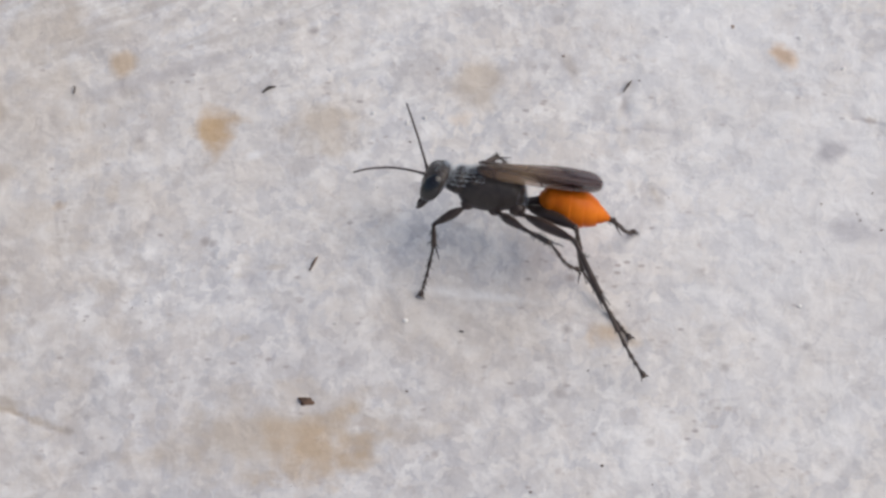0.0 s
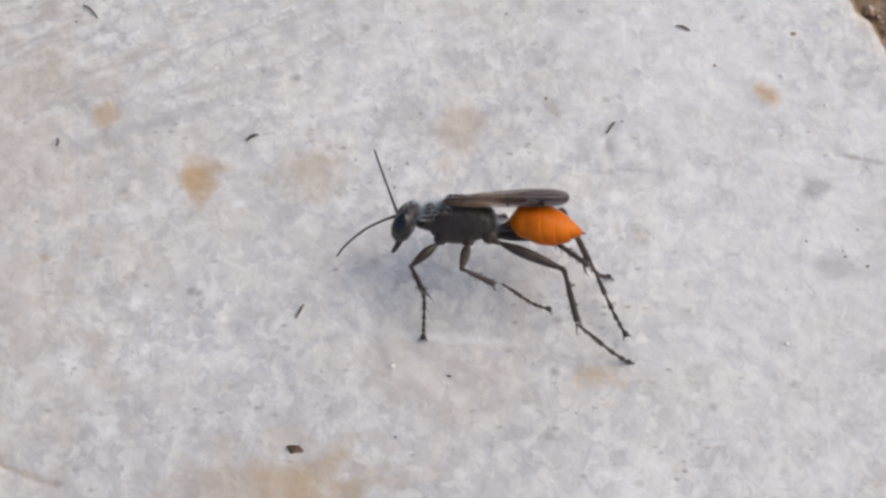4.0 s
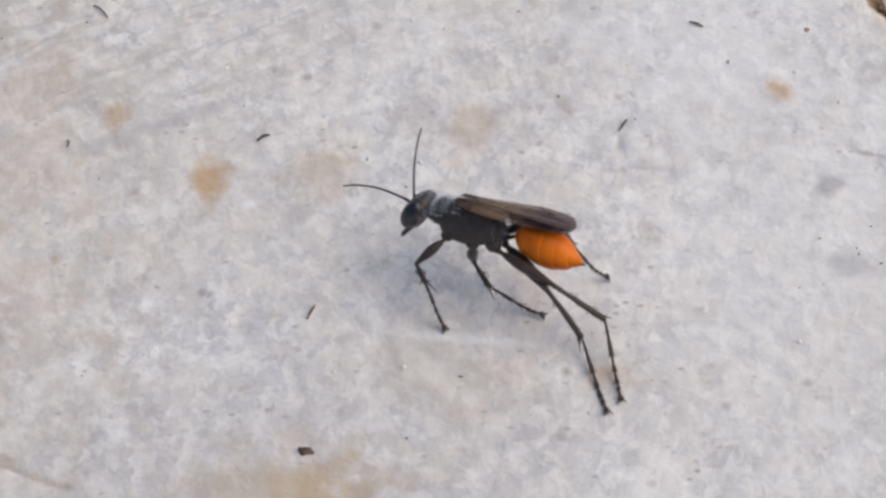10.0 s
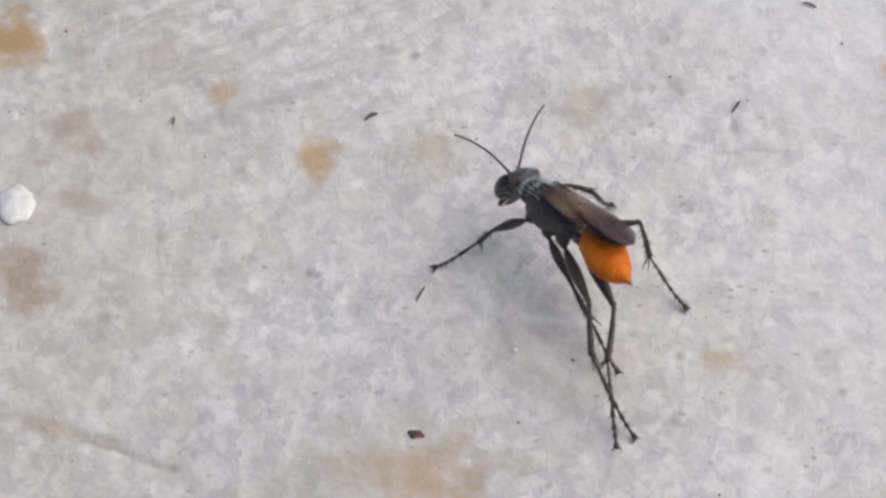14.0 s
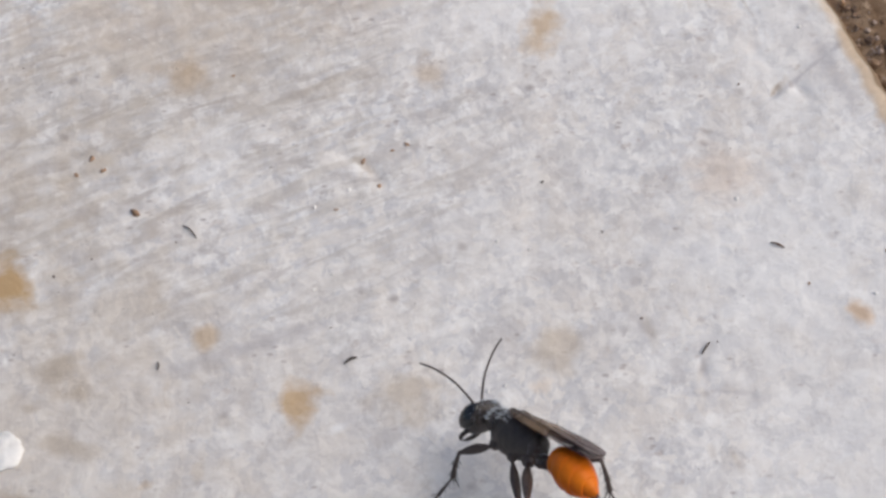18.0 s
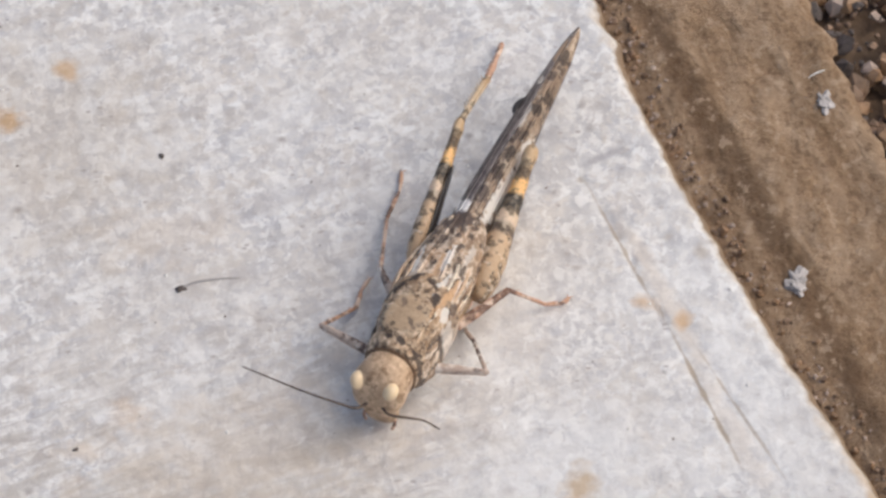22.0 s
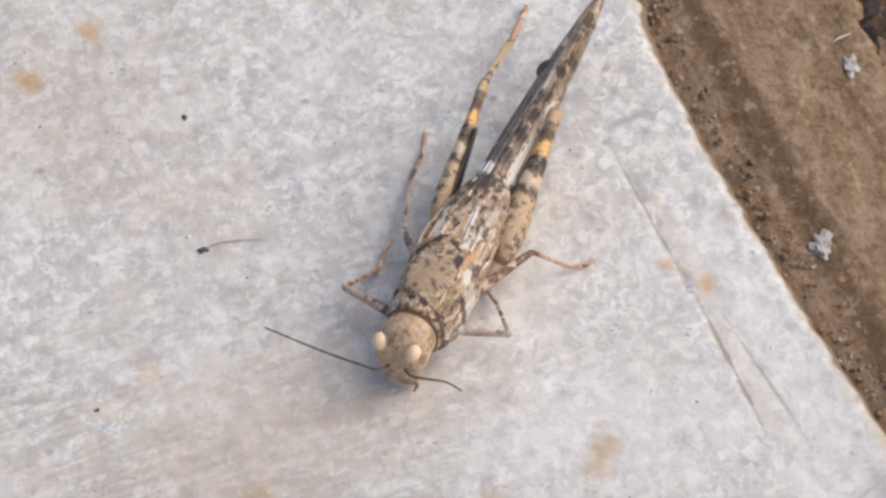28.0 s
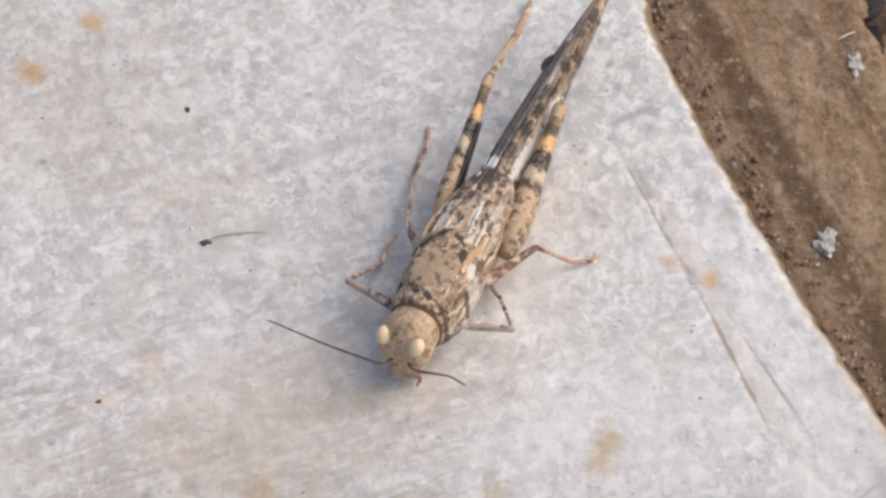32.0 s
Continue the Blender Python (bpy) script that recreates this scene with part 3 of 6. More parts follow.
def crumbs():
    rnd = random.Random(4)
    for mat, count, lo, hi, label in ((CRUMB, 190, 0.10, 0.5, "brown grit along the edge of the slab"), (CRUMB_PALE, 420, 0.07, 0.32, "pale glinting grit along the edge of the slab"),
                                      (CRUMB_RUST, 210, 0.08, 0.42, "rusty grit along the edge of the slab")):
        bm = bmesh.new()
        for i in range(count):
            y = rnd.uniform(20, 118)
            x = slab_edge(y) + rnd.triangular(-0.3, 3.4, 0.8)
            crumb_mesh(bm, x, y, -1.35 + 0.22 * (x - slab_edge(y)) + rnd.uniform(-0.15, 0.4), lo + (hi - lo) * rnd.random() ** 2, rnd.random())
        tagged(part("grit", bm, mat, None, smooth=False), label, "grit", kind="stuff")
    for mat, count, label in ((CRUMB, 190, "coarse dark gravel beyond the brown stone"), (CRUMB_RUST, 70, "tan gravel beyond the brown stone"), (SPECK, 90, "blackish gravel beyond the brown stone"), (CRUMB_PALE, 30, "pale gravel beyond the brown stone")):
        bm = bmesh.new()
        for i in range(count):
            y = rnd.uniform(84, 124)
            x = slab_edge(y) + 20.0 + 9 * rnd.random() ** 1.2
            r = 0.18 + 1.25 * rnd.random() ** 3.2
            crumb_mesh(bm, x, y, -2.2 + rnd.uniform(-0.3, 0.5) + 0.5 * noise.noise((x * 0.5, y * 0.5, 0)), r, rnd.random())
        tagged(part("gravel", bm, mat, None, smooth=False), label, "gravel", kind="stuff")


# ---- loose bits lying on the stone ----
def pebble(x, y, r, material, label, seed=1):
    bm = bmesh.new()
    bmesh.ops.create_icosphere(bm, subdivisions=3, radius=r)
    for v in bm.verts:
        v.co = Vector((v.co.x * 1.25, v.co.y * 0.8, v.co.z * 0.5)) * (1 + 0.7 * noise.noise(v.co / r * 1.1 + Vector((seed, 0, 0))) + 0.3 * noise.noise(v.co / r * 2.6 + Vector((0, seed, 0))))
    ob = part("debris_speck", bm, material, None)
    ob.location = (x * MM, y * MM, (height(x, y) + r * 0.2) * MM)
    ob.rotation_euler.z = seed * 2.1
    return tagged(ob, label, "debris", "specks on the marble")


def fibre(points, r, material, label, name="plant_fibre"):
    x0, y0 = points[0]
    bm = bmesh.new()
    n = len(points)
    limb(bm, [(x - x0, y - y0, 0.12 + 0.1 * math.sin(math.pi * i / (n - 1)), r * (1 if 0 < i < n - 1 else 0.5)) for i, (x, y) in enumerate(points)], 4, 7)
    ob = part(name, bm, material, None)
    ob.location = (x0 * MM, y0 * MM, height(x0, y0) * MM)
    return tagged(ob, label, "debris", "splinters and fibres" if name == "plant_fibre" else "")


def flecks():
    rnd = random.Random(21)
    bm = bmesh.new()
    for i in range(230):
        y = rnd.uniform(-24, 118)
        x = rnd.uniform(-52, min(36, slab_edge(y) - 1.5))
        if noise.noise((x * 0.08, y * 0.08, 12)) < -0.05:
            continue
        crumb_mesh(bm, x, y, height(x, y), rnd.choice((0.04, 0.05, 0.06, 0.08, 0.11)), rnd.random())
    tagged(part("dust_flecks", bm, BARK, None, smooth=False), "fine reddish-brown dust flecks scattered on the marble", "dust", kind="stuff")
    # white specks added to stand in for glints on the stone
    bm = bmesh.new()
    for i in range(160):
        y = rnd.uniform(-24, 118)
        x = rnd.uniform(-52, min(36, slab_edge(y) - 1.5))
        crumb_mesh(bm, x, y, height(x, y), rnd.choice((0.06, 0.09, 0.12, 0.2)), rnd.random())
    tagged(part("marble_glints", bm, CHALK, None, smooth=False), "tiny white specks standing in for glints on the marble", "chips", kind="stuff")


def debris():
    for x, y, r in ((1.4, -8.1, 0.12), (1.9, 34.8, 0.13), (-35.0, 93.8, 0.26), 
                    (-41.6, 58.2, 0.22), (-32.8, 77.0, 0.36)):
        pebble(x, y, r, SPECK, "tiny dark speck of dirt on the marble", x)
    for x, y, r in ((-12.8, 37.8, 0.28), (-10.4, 38.7, 0.16), (-9.2, 39.3, 0.22), (29.6, 26.4, 0.24), (23.1, 23.2, 0.16), (-15.0, 32.4, 0.16), (-23.7, 47.6, 0.16), (-11.5, 34.9, 0.24), (-35.2, 38.6, 0.3), (-34.2, 37.3, 0.24), (-36.4, 36.9, 0.2)):
        pebble(x, y, r * 0.8, RUST_GRAIN, "tiny reddish-brown grain lodged in the marble", x)
    pebble(-10.2, -14.9, 0.42, BARK, "small brown crumb of bark on the marble", 3)
    pebble(-31.4, 32.5, 0.35, CRUMB_RUST, "small rusty fleck on the marble", 4)
    fibre([(-14.2, 16.0), (-13.7, 16.4), (-13.2, 16.6)], 0.13, SPECK, "short dark splinter on the marble")
    fibre([(-27.5, 31.0), (-26.9, 30.5), (-26.3, 29.6)], 0.08, SPECK, "thin curved dark fibre on the marble")
    fibre([(14.9, 17.3), (14.6, 16.8), (14.2, 16.1)], 0.11, SPECK, "short dark splinter on the marble")
    fibre([(20.2, 27.5), (20.8, 27.2), (21.3, 26.9)], 0.1, BARK, "short brown splinter on the marble")
    fibre([(-29.1, 16.7), (-29.0, 16.3), (-29.1, 15.9)], 0.08, SPECK, "short dark splinter on the marble")
    fibre([(-9.6, -0.9), (-9.9, -1.6), (-10.2, -2.3)], 0.1, BARK, "short brown splinter on the marble")
    # grey strand added in place of the shadow trailing from the dark speck
    fibre([(-33.1, 76.8), (-31.8, 77.6), (-29.8, 78.0), (-27.5, 78.1)], 0.07, SMEAR, "fine grey strand standing in for a speck's trailing shadow")
    # white crust and lint
    bm = bmesh.new()
    ball(bm, 0, 0, 0, 1.45, 1.95, 0.4, 24, 12)
    rough_up(bm, 0.8, 0.45, 2)
    rough_up(bm, 0.3, 0.14, 5)
    ob = part("white_dropping", bm, CHALK, None)
    ob.location = (-40.9 * MM, 8.1 * MM, 0.12 * MM)
    tagged(ob, "round bright white dried dropping on the marble", "dropping")
    for x, y, s in ((22.5, 76.2, 1.0), (26.3, 99.0, 0.8)):
        bm = bmesh.new()
        ball(bm, 0, 0, 0, 0.9 * s, 1.6 * s, 0.3 * s, 40, 26)
        for v in bm.verts:
            v.co += v.co * (0.9 * noise.noise(v.co * 1.2 / s + Vector((x, 0, 0))) + 0.6 * noise.noise(v.co * 3.0 / s))
            v.co.z += 0.22 * s * noise.noise(v.co * 4.0)
        ob = part("white_flake", bm, CRUST, None)
        ob.location = (x * MM, y * MM, -0.55 * MM)
        tagged(ob, "crusty white flake stuck to the brown stone", "flake")
    ob = fibre([(25.0, 101.9), (25.8, 102.4), (26.6, 102.9)], 0.09, CHALK, "tiny white sliver on the brown stone", "white_sliver")
    ob.location.z = -0.3 * MM


# ---- insect surfaces ----
BLACK = plain("black_cuticle", (0.036, 0.026, 0.022), 0.42, 1700, 0.6, spec=0.5, height=0.00022)
LEG_BLACK = plain("leg_cuticle", (0.048, 0.032, 0.026), 0.38, 2600, 0.5, height=0.00008)
EYE_BLACK = plain("eye_black", (0.012, 0.011, 0.012), 0.18, 3000, 0.3, spec=0.7)
HAIR = plain("pale_hair", (0.62, 0.66, 0.70), 0.5, 1500, 0.2)
DARK_HAIR = plain("dark_bristle", (0.03, 0.026, 0.024), 0.5, 1500, 0.2)


def orange_material():
    m = Mat("orange_cuticle", 0.34, spec=0.15)
    a, b = m.noise(700, 4), m.noise(260, 3)
    col = m.ramp(a, (0.3, (0.56, 0.10, 0.004)), (0.7, (0.72, 0.16, 0.008)))
    col = m.mix(m.ramp(b, (0.4, 0.0), (0.7, 0.6)), col, (0.80, 0.23, 0.014))
    col = m.mix(m.ramp(m.noise(420, 4), (0.55, 0.0), (0.7, 0.5)), col, (0.45, 0.085, 0.006))
    m.b.inputs["Subsurface Weight"].default_value = 0.03
    m.b.inputs["Subsurface Radius"].default_value = (0.001, 0.0004, 0.0001)
    return m.done(col, a, 0.00003)


def wing_material():
    """Clear amber at the base with a paler band that paints in sky sheen, smoky violet-brown at the tip, crossed by
    fine cells.
    """
    m = Mat("smoky_wing", 0.28, spec=0.6)
    a, b = m.noise(380, 4), m.noise(2200, 4)
    u = m.math("ADD", m.math("MULTIPLY", m.axis(0), -110.0), m.math("MULTIPLY", m.math("SUBTRACT", a, 0.5), 0.2))
    col = m.ramp(u, (0.0, (0.12, 0.075, 0.05)), (0.30, (0.30, 0.20, 0.12)), (0.50, (0.14, 0.075, 0.05)), (0.66, (0.075, 0.038, 0.035)), (1.0, (0.10, 0.058, 0.060)))
    cell = m.voronoi(620, m.mapped((0.5, 1, 1)), "DISTANCE_TO_EDGE")
    lines = m.ramp(cell, (0.02, 1.0), (0.06, 0.0))
    col = m.mix(m.math("MULTIPLY", lines, 0.7), col, (0.035, 0.02, 0.014))
    clear = m.ramp(u, (0.0, 0.5), (0.25, 0.42), (0.45, 0.46), (0.66, 0.6), (1.0, 0.64))
    m.put(m.b.inputs["Alpha"], m.math("MAXIMUM", clear, m.math("MULTIPLY", lines, 0.9)))
    return m.done(col, b, 0.00003)


ORANGE, WING = orange_material(), wing_material()
BODY_ROWS = [
    (0.0, 3.43, 1.19, 5.64, 171.62, 1.59, 23.38), (0.5, 3.17, 1.96, 5.70, 176.80, 0.44, 28.88), (1.0, 3.23, 1.65, 5.81, 177.35, 0.43, 32.83),
    (1.5, 3.07, 1.77, 5.77, 176.56, 0.70, 34.68), (2.0, 2.97, 1.76, 5.78, 176.67, 0.80, 35.06), (2.5, 2.76, 1.87, 5.68, 177.04, 0.84, 33.40),
    (3.0, 2.57, 1.75, 5.66, 176.60, -1.60, 30.72), (3.5, 2.33, 2.47, 5.55, 174.00, -8.34, 31.14), (5.5, 2.65, 2.12, 5.66, 175.46, -1.27, 32.56),
    (6.0, 2.31, 2.10, 5.65, 175.67, 0.18, 32.42), (6.5, 2.61, 2.26, 5.71, 175.57, 0.55, 31.93), (7.0, 2.39, 2.37, 5.64, 174.32, -3.66, 33.53),
    (7.5, 2.46, 2.35, 5.55, 173.42, -8.44, 36.34), (8.0, 2.65, 2.25, 5.60, 174.42, -7.42, 36.64), (8.5, 2.49, 2.05, 5.56, 174.59, -5.16, 34.05),
    (9.0, 2.25, 2.00, 5.56, 171.82, -5.95, 31.92), (9.5, 2.22, 2.07, 5.60, 164.91, -7.04, 29.36), (10.0, 2.30, 2.26, 5.63, 156.12, -5.84, 25.53),
    (10.5, 2.15, 2.14, 5.64, 151.02, -4.81, 23.35), (11.0, 1.75, 2.08, 5.61, 148.10, -6.54, 22.79), (11.5, 1.26, 2.41, 5.61, 144.20, -7.81, 24.96),
    (12.0, 0.74, 1.52, 5.63, 137.30, -8.55, 24.92), (12.5, -0.18, 1.42, 5.58, 128.66, -9.42, 20.35), (13.0, -0.46, 0.97, 5.63, 123.99, -8.29, 17.41),
    (13.5, -0.69, 1.64, 5.58, 124.34, -8.94, 18.69), (14.0, 0.06, 1.68, 5.61, 128.56, -10.73, 21.96), (14.5, 0.00, 1.49, 5.64, 132.45, -9.67, 21.05),
    (16.5, -0.27, 1.93, 5.65, 125.53, -5.93, 15.11), (17.0, -0.88, 3.14, 5.61, 120.57, -10.93, 19.38), (17.5, -0.61, 3.30, 5.55, 136.77, -15.12, 38.55),
    (18.0, -0.51, 3.71, 5.58, 134.38, -15.80, 40.70),
]
FOOT_FL = [
    (0.0, -1.7, -4.8, 0.3), (1.0, -0.9, -4.4, 0.3), (2.0, -0.7, -4.6, 0.3), (3.0, -0.6, -4.6, 0.3), (6.0, -0.3, -4.2, 0.3), (7.0, -0.0, -4.0, 0.3),
    (8.0, -0.0, -3.9, 0.3), (9.0, 0.0, -3.9, 0.3), (10.0, 0.3, -3.7, 0.3), (11.0, 0.3, -3.4, 0.3), (12.0, 0.5, -3.0, 0.3), (12.5, -6.6, 0.6, 0.3),
    (13.0, -9.6, 3.9, 0.3), (13.5, -8.9, 0.8, 0.3), (14.0, -8.9, 0.8, 0.3), (14.5, -8.7, 0.6, 0.3), (16.5, -8.4, 0.5, 0.3), (17.0, -8.5, 0.5, 0.3),
    (17.5, -8.3, 0.5, 0.3),
]
KNEE_FL = [
    (0.0, 2.4, -0.0, -1.9, 1.0, 2.6, 2.8), (1.0, 2.3, -0.7, -1.9, 0.4, 3.8, 0.9), (2.0, 2.0, 2.0, -1.3, 0.3, 2.5, 2.9), (3.0, 1.8, 2.4, -0.8, 0.1, 2.3, 3.1),
    (6.0, 2.0, -1.0, -2.1, -0.7, 2.8, 2.6), (7.0, 2.3, -0.1, -2.0, -0.8, 3.7, 0.8), (8.0, 2.5, 1.0, -1.6, -0.8, 1.4, 3.6),
    (9.0, 2.5, -0.2, -1.8, -1.1, 2.3, 2.9), (10.0, 1.8, 1.3, -2.1, -1.4, 2.2, 2.9), (11.0, 1.4, 1.1, -2.5, -1.4, 3.6, 0.4),
    (12.0, 1.0, 1.0, -2.8, -2.3, 3.1, 0.3), (13.0, 2.9, 0.5, -1.1, 3.4, -0.5, 2.0), (14.0, 2.0, 1.6, -1.7, 3.4, 1.5, 1.1),
    (14.5, 1.9, 2.0, -1.0, 2.5, 0.3, 2.7), (16.5, 1.4, 2.5, -0.7, 2.6, 0.9, 2.4), (17.0, 2.1, 1.2, -1.9, 2.5, 2.8, 0.8), (17.5, 2.4, 0.7, -1.5, 2.5, 2.4, 1.4),
]
FOOT_FR = [
    (0.0, 6.1, 7.6, 0.3), (11.0, 6.0, 7.5, 0.3), (12.0, 5.3, 7.0, 0.3), (13.0, 4.8, 6.7, 0.3), (14.0, 4.7, 6.7, 0.3), (14.5, 4.4, 6.6, 0.3),
    (17.0, 4.4, 7.0, 0.3),
]
KNEE_FR = [
    (0.0, -0.3, -2.7, 1.0, -1.9, -1.4, 2.8), (11.0, 0.1, -2.9, 1.6, -1.6, -1.7, 3.1), (12.0, 0.4, -2.6, 2.1, -1.8, -1.5, 3.1),
    (13.0, 0.9, -2.7, 1.8, -2.1, -1.1, 3.2), (14.0, 1.2, -2.7, 1.5, -1.4, -1.5, 3.3), (14.5, -0.2, -2.6, 1.3, -1.1, -1.4, 3.2),
    (17.0, 0.6, -2.6, 1.9, -1.4, -1.2, 3.5),
]
FOOT_ML = [
    (0.0, 10.2, -4.9, 3.4), (0.5, 8.6, -4.4, 0.3), (1.0, 10.9, -4.0, 0.7), (1.5, 9.3, -2.2, 0.3), (2.0, 7.3, -1.5, 0.7), (2.5, 5.7, -6.3, 0.3),
    (3.0, 4.5, -8.4, 1.6), (3.5, 9.3, -4.2, 0.3), (5.5, 10.6, -2.2, 0.3), (6.0, 7.7, -6.4, 1.8), (6.5, 9.8, -0.5, 0.3), (7.0, 10.8, -7.5, 0.3),
    (7.5, 8.4, -0.9, 0.3), (8.0, 11.0, -3.3, 0.3), (8.5, 9.0, -0.4, 0.3), (9.0, 9.9, -5.7, 3.8), (9.5, 9.5, -2.7, 0.3), (10.0, 7.8, -2.6, 0.3),
    (10.5, 6.3, -6.2, 0.3), (11.0, 6.3, -6.7, 0.3), (11.5, 3.9, -6.7, 0.3), (12.0, 2.4, -10.2, 1.1), (12.5, 1.9, -9.5, 0.3), (13.0, 2.6, -10.5, 1.0),
    (13.5, 3.0, -6.0, 0.3), (14.0, 5.3, -11.2, 0.3), (14.5, 4.5, -8.8, 0.3), (16.5, 1.0, 0.5, 0.3), (17.0, -0.7, -8.4, 1.5), (17.5, 1.3, -3.9, 0.3),
]
KNEE_ML = [
    (0.0, -2.5, 3.2, 0.4, -2.2, -0.8, 4.1), (1.0, -3.2, 0.8, -2.5, -2.6, -0.6, 3.9), (2.0, 0.1, 4.1, -0.5, -1.6, -1.2, 4.3),
    (3.0, 1.1, 4.0, -0.1, -1.4, 3.5, 2.9), (6.0, -1.6, 3.3, -1.9, -2.0, 0.4, 4.2), (7.0, -3.4, 0.8, -2.3, -2.5, 3.8, 2.2),
    (8.0, -3.8, -0.1, -1.6, -2.2, -0.0, 4.2), (9.0, -3.7, 0.0, -2.1, -1.3, 3.7, -2.6), (10.0, 1.0, -2.9, -2.7, -4.1, 1.9, 1.3),
    (11.0, -0.3, -1.4, -3.8, -3.1, 3.6, 0.8), (12.0, -3.0, 2.7, -0.6, -1.1, 3.7, 3.0), (13.0, -3.2, 1.1, -2.3, -2.0, 3.2, 2.9),
    (14.0, -3.7, -0.0, -2.5, -2.5, 4.6, 1.8), (14.5, -2.6, -0.6, -2.1, -1.7, 3.7, 1.6), (16.5, -1.1, 3.0, 1.2, -2.1, -1.6, 3.5),
    (17.0, -3.4, 2.3, 0.4, -0.7, 3.8, 3.1), (17.5, -2.3, 0.5, -2.5, -0.8, -0.8, 4.2),
]
FOOT_MR = [
    (0.0, 14.7, 1.5, 0.3), (0.5, 14.3, 1.9, 0.3), (1.0, 14.2, 1.3, 0.3), (2.0, 14.2, 1.2, 0.3), (3.0, 14.1, 1.2, 0.3), (6.0, 13.3, 1.1, 0.3),
    (7.0, 12.9, 1.0, 0.3), (8.0, 12.8, 0.9, 0.3), (9.0, 12.8, 0.9, 0.3), (10.0, 12.8, 1.0, 0.3), (11.0, 12.3, 1.0, 0.3), (12.0, 11.8, 0.9, 0.3),
    (12.5, 12.9, 3.0, 0.3), (13.0, 11.0, -3.7, 0.3), (13.5, 9.8, -3.1, 0.3), (14.0, 10.0, -3.6, 0.3), (14.5, 10.0, -3.5, 0.3), (16.5, 9.4, -3.5, 0.3),
    (17.0, 8.6, -2.9, 0.3), (17.5, 8.6, -2.8, 0.3),
]
KNEE_MR = [
    (0.0, -5.3, 0.0, 0.6, -1.5, -2.3, 3.8), (1.0, -5.3, 0.5, 0.0, -1.6, -2.4, 3.7), (2.0, -5.3, 0.6, -0.1, -1.7, -2.2, 3.8),
    (3.0, -5.3, 0.5, -0.0, -1.8, -1.9, 3.9), (6.0, -5.1, 1.3, -0.8, -1.4, -2.2, 3.9), (7.0, -5.2, 0.7, -0.4, -1.3, -2.3, 3.9),
    (8.0, -5.3, -0.1, 0.2, -1.6, -2.0, 3.9), (9.0, -5.3, -0.1, 0.4, -1.5, -2.0, 4.0), (10.0, -4.4, -0.8, 2.8, -2.6, -0.6, 4.0),
    (11.0, -4.1, -1.7, 2.9, -2.8, -0.6, 3.7), (12.0, -3.5, -2.6, 3.0, -3.5, -0.2, 3.1), (13.0, -2.8, -4.3, 1.4, -3.4, 2.9, 1.7),
    (14.0, -3.4, -3.5, 2.0, -2.7, 3.3, 2.1), (14.5, -2.8, -3.2, 1.3, -2.5, 1.5, 3.6), (16.5, -2.7, -3.3, 1.3, -2.6, 3.4, 1.7),
    (17.0, -3.6, -3.3, 2.1, -2.6, 3.1, 2.5), (17.5, -3.5, -2.4, 1.5, -2.0, 3.7, 1.9),
]
FOOT_HL = [
    (0.0, 15.0, -13.8, 1.7), (0.5, 15.0, -5.9, 0.3), (1.0, 17.3, -5.0, 1.2), (1.5, 19.1, -4.7, 0.3), (2.0, 18.8, -5.5, 0.3), (2.5, 18.6, -4.9, 0.3),
    (3.0, 18.1, -5.7, 0.3), (3.5, 16.2, -6.8, 0.3), (5.5, 16.1, -10.0, 0.3), (6.0, 14.6, -11.1, 1.4), (6.5, 14.8, -8.8, 0.3), (7.0, 13.0, -7.8, 0.3),
    (7.5, 15.0, -7.5, 0.3), (8.0, 16.4, -10.2, 1.6), (8.5, 15.1, -10.6, 0.3), (9.0, 15.1, -11.1, 0.3), (9.5, 14.5, -11.3, 0.3), (10.0, 13.4, -11.0, 0.3),
    (10.5, 12.8, -10.6, 0.3), (11.0, 10.8, -14.6, 1.0), (11.5, 14.4, -9.1, 0.3), (12.0, 13.1, -13.7, 1.7), (12.5, 11.4, -11.1, 0.3), (13.0, 9.7, -15.2, 2.6),
    (13.5, 7.3, -13.0, 0.3), (14.0, 5.8, -15.8, 0.3), (14.5, 6.7, -15.7, 0.3), (16.5, 5.9, -14.4, 0.3), (17.0, 5.2, -13.6, 0.3), (17.5, 3.1, -9.7, 0.3),
]
KNEE_HL = [
    (0.0, -4.7, 3.9, 0.2, -3.3, 4.8, 3.8), (1.0, -5.5, 2.5, -0.8, -4.4, -2.2, 4.8), (2.0, -5.6, 1.3, -2.0, -4.8, -0.3, 4.9),
    (3.0, -5.5, 1.6, -2.1, -4.5, -0.3, 5.2), (6.0, -5.4, -0.8, -2.7, -3.9, 5.6, 0.7), (7.0, -4.1, 4.3, -1.2, -2.6, -0.5, 6.4),
    (8.0, -4.9, 2.7, -2.4, -5.1, 2.2, 4.1), (9.0, -4.5, -1.7, -3.7, -3.8, 5.7, 1.2), (10.0, -5.8, 1.2, -1.4, -3.6, 5.8, 0.1),
    (11.0, -5.2, -1.1, -3.0, -1.3, 6.7, 1.2), (12.0, -4.9, -1.8, -3.2, -5.1, 4.6, 0.9), (13.0, -4.7, -1.9, -3.5, -4.8, 5.0, 0.3),
    (14.0, -5.6, 1.6, -1.8, -3.1, 4.0, 4.7), (14.5, -3.7, -1.3, -3.4, -2.0, 6.9, 0.0), (16.5, -4.9, 1.8, 0.3, -2.9, 4.0, 5.2),
    (17.0, -2.7, -2.2, -5.0, -3.1, 6.1, 1.0), (17.5, -3.8, 3.3, -1.4, -1.8, 0.7, 6.9),
]
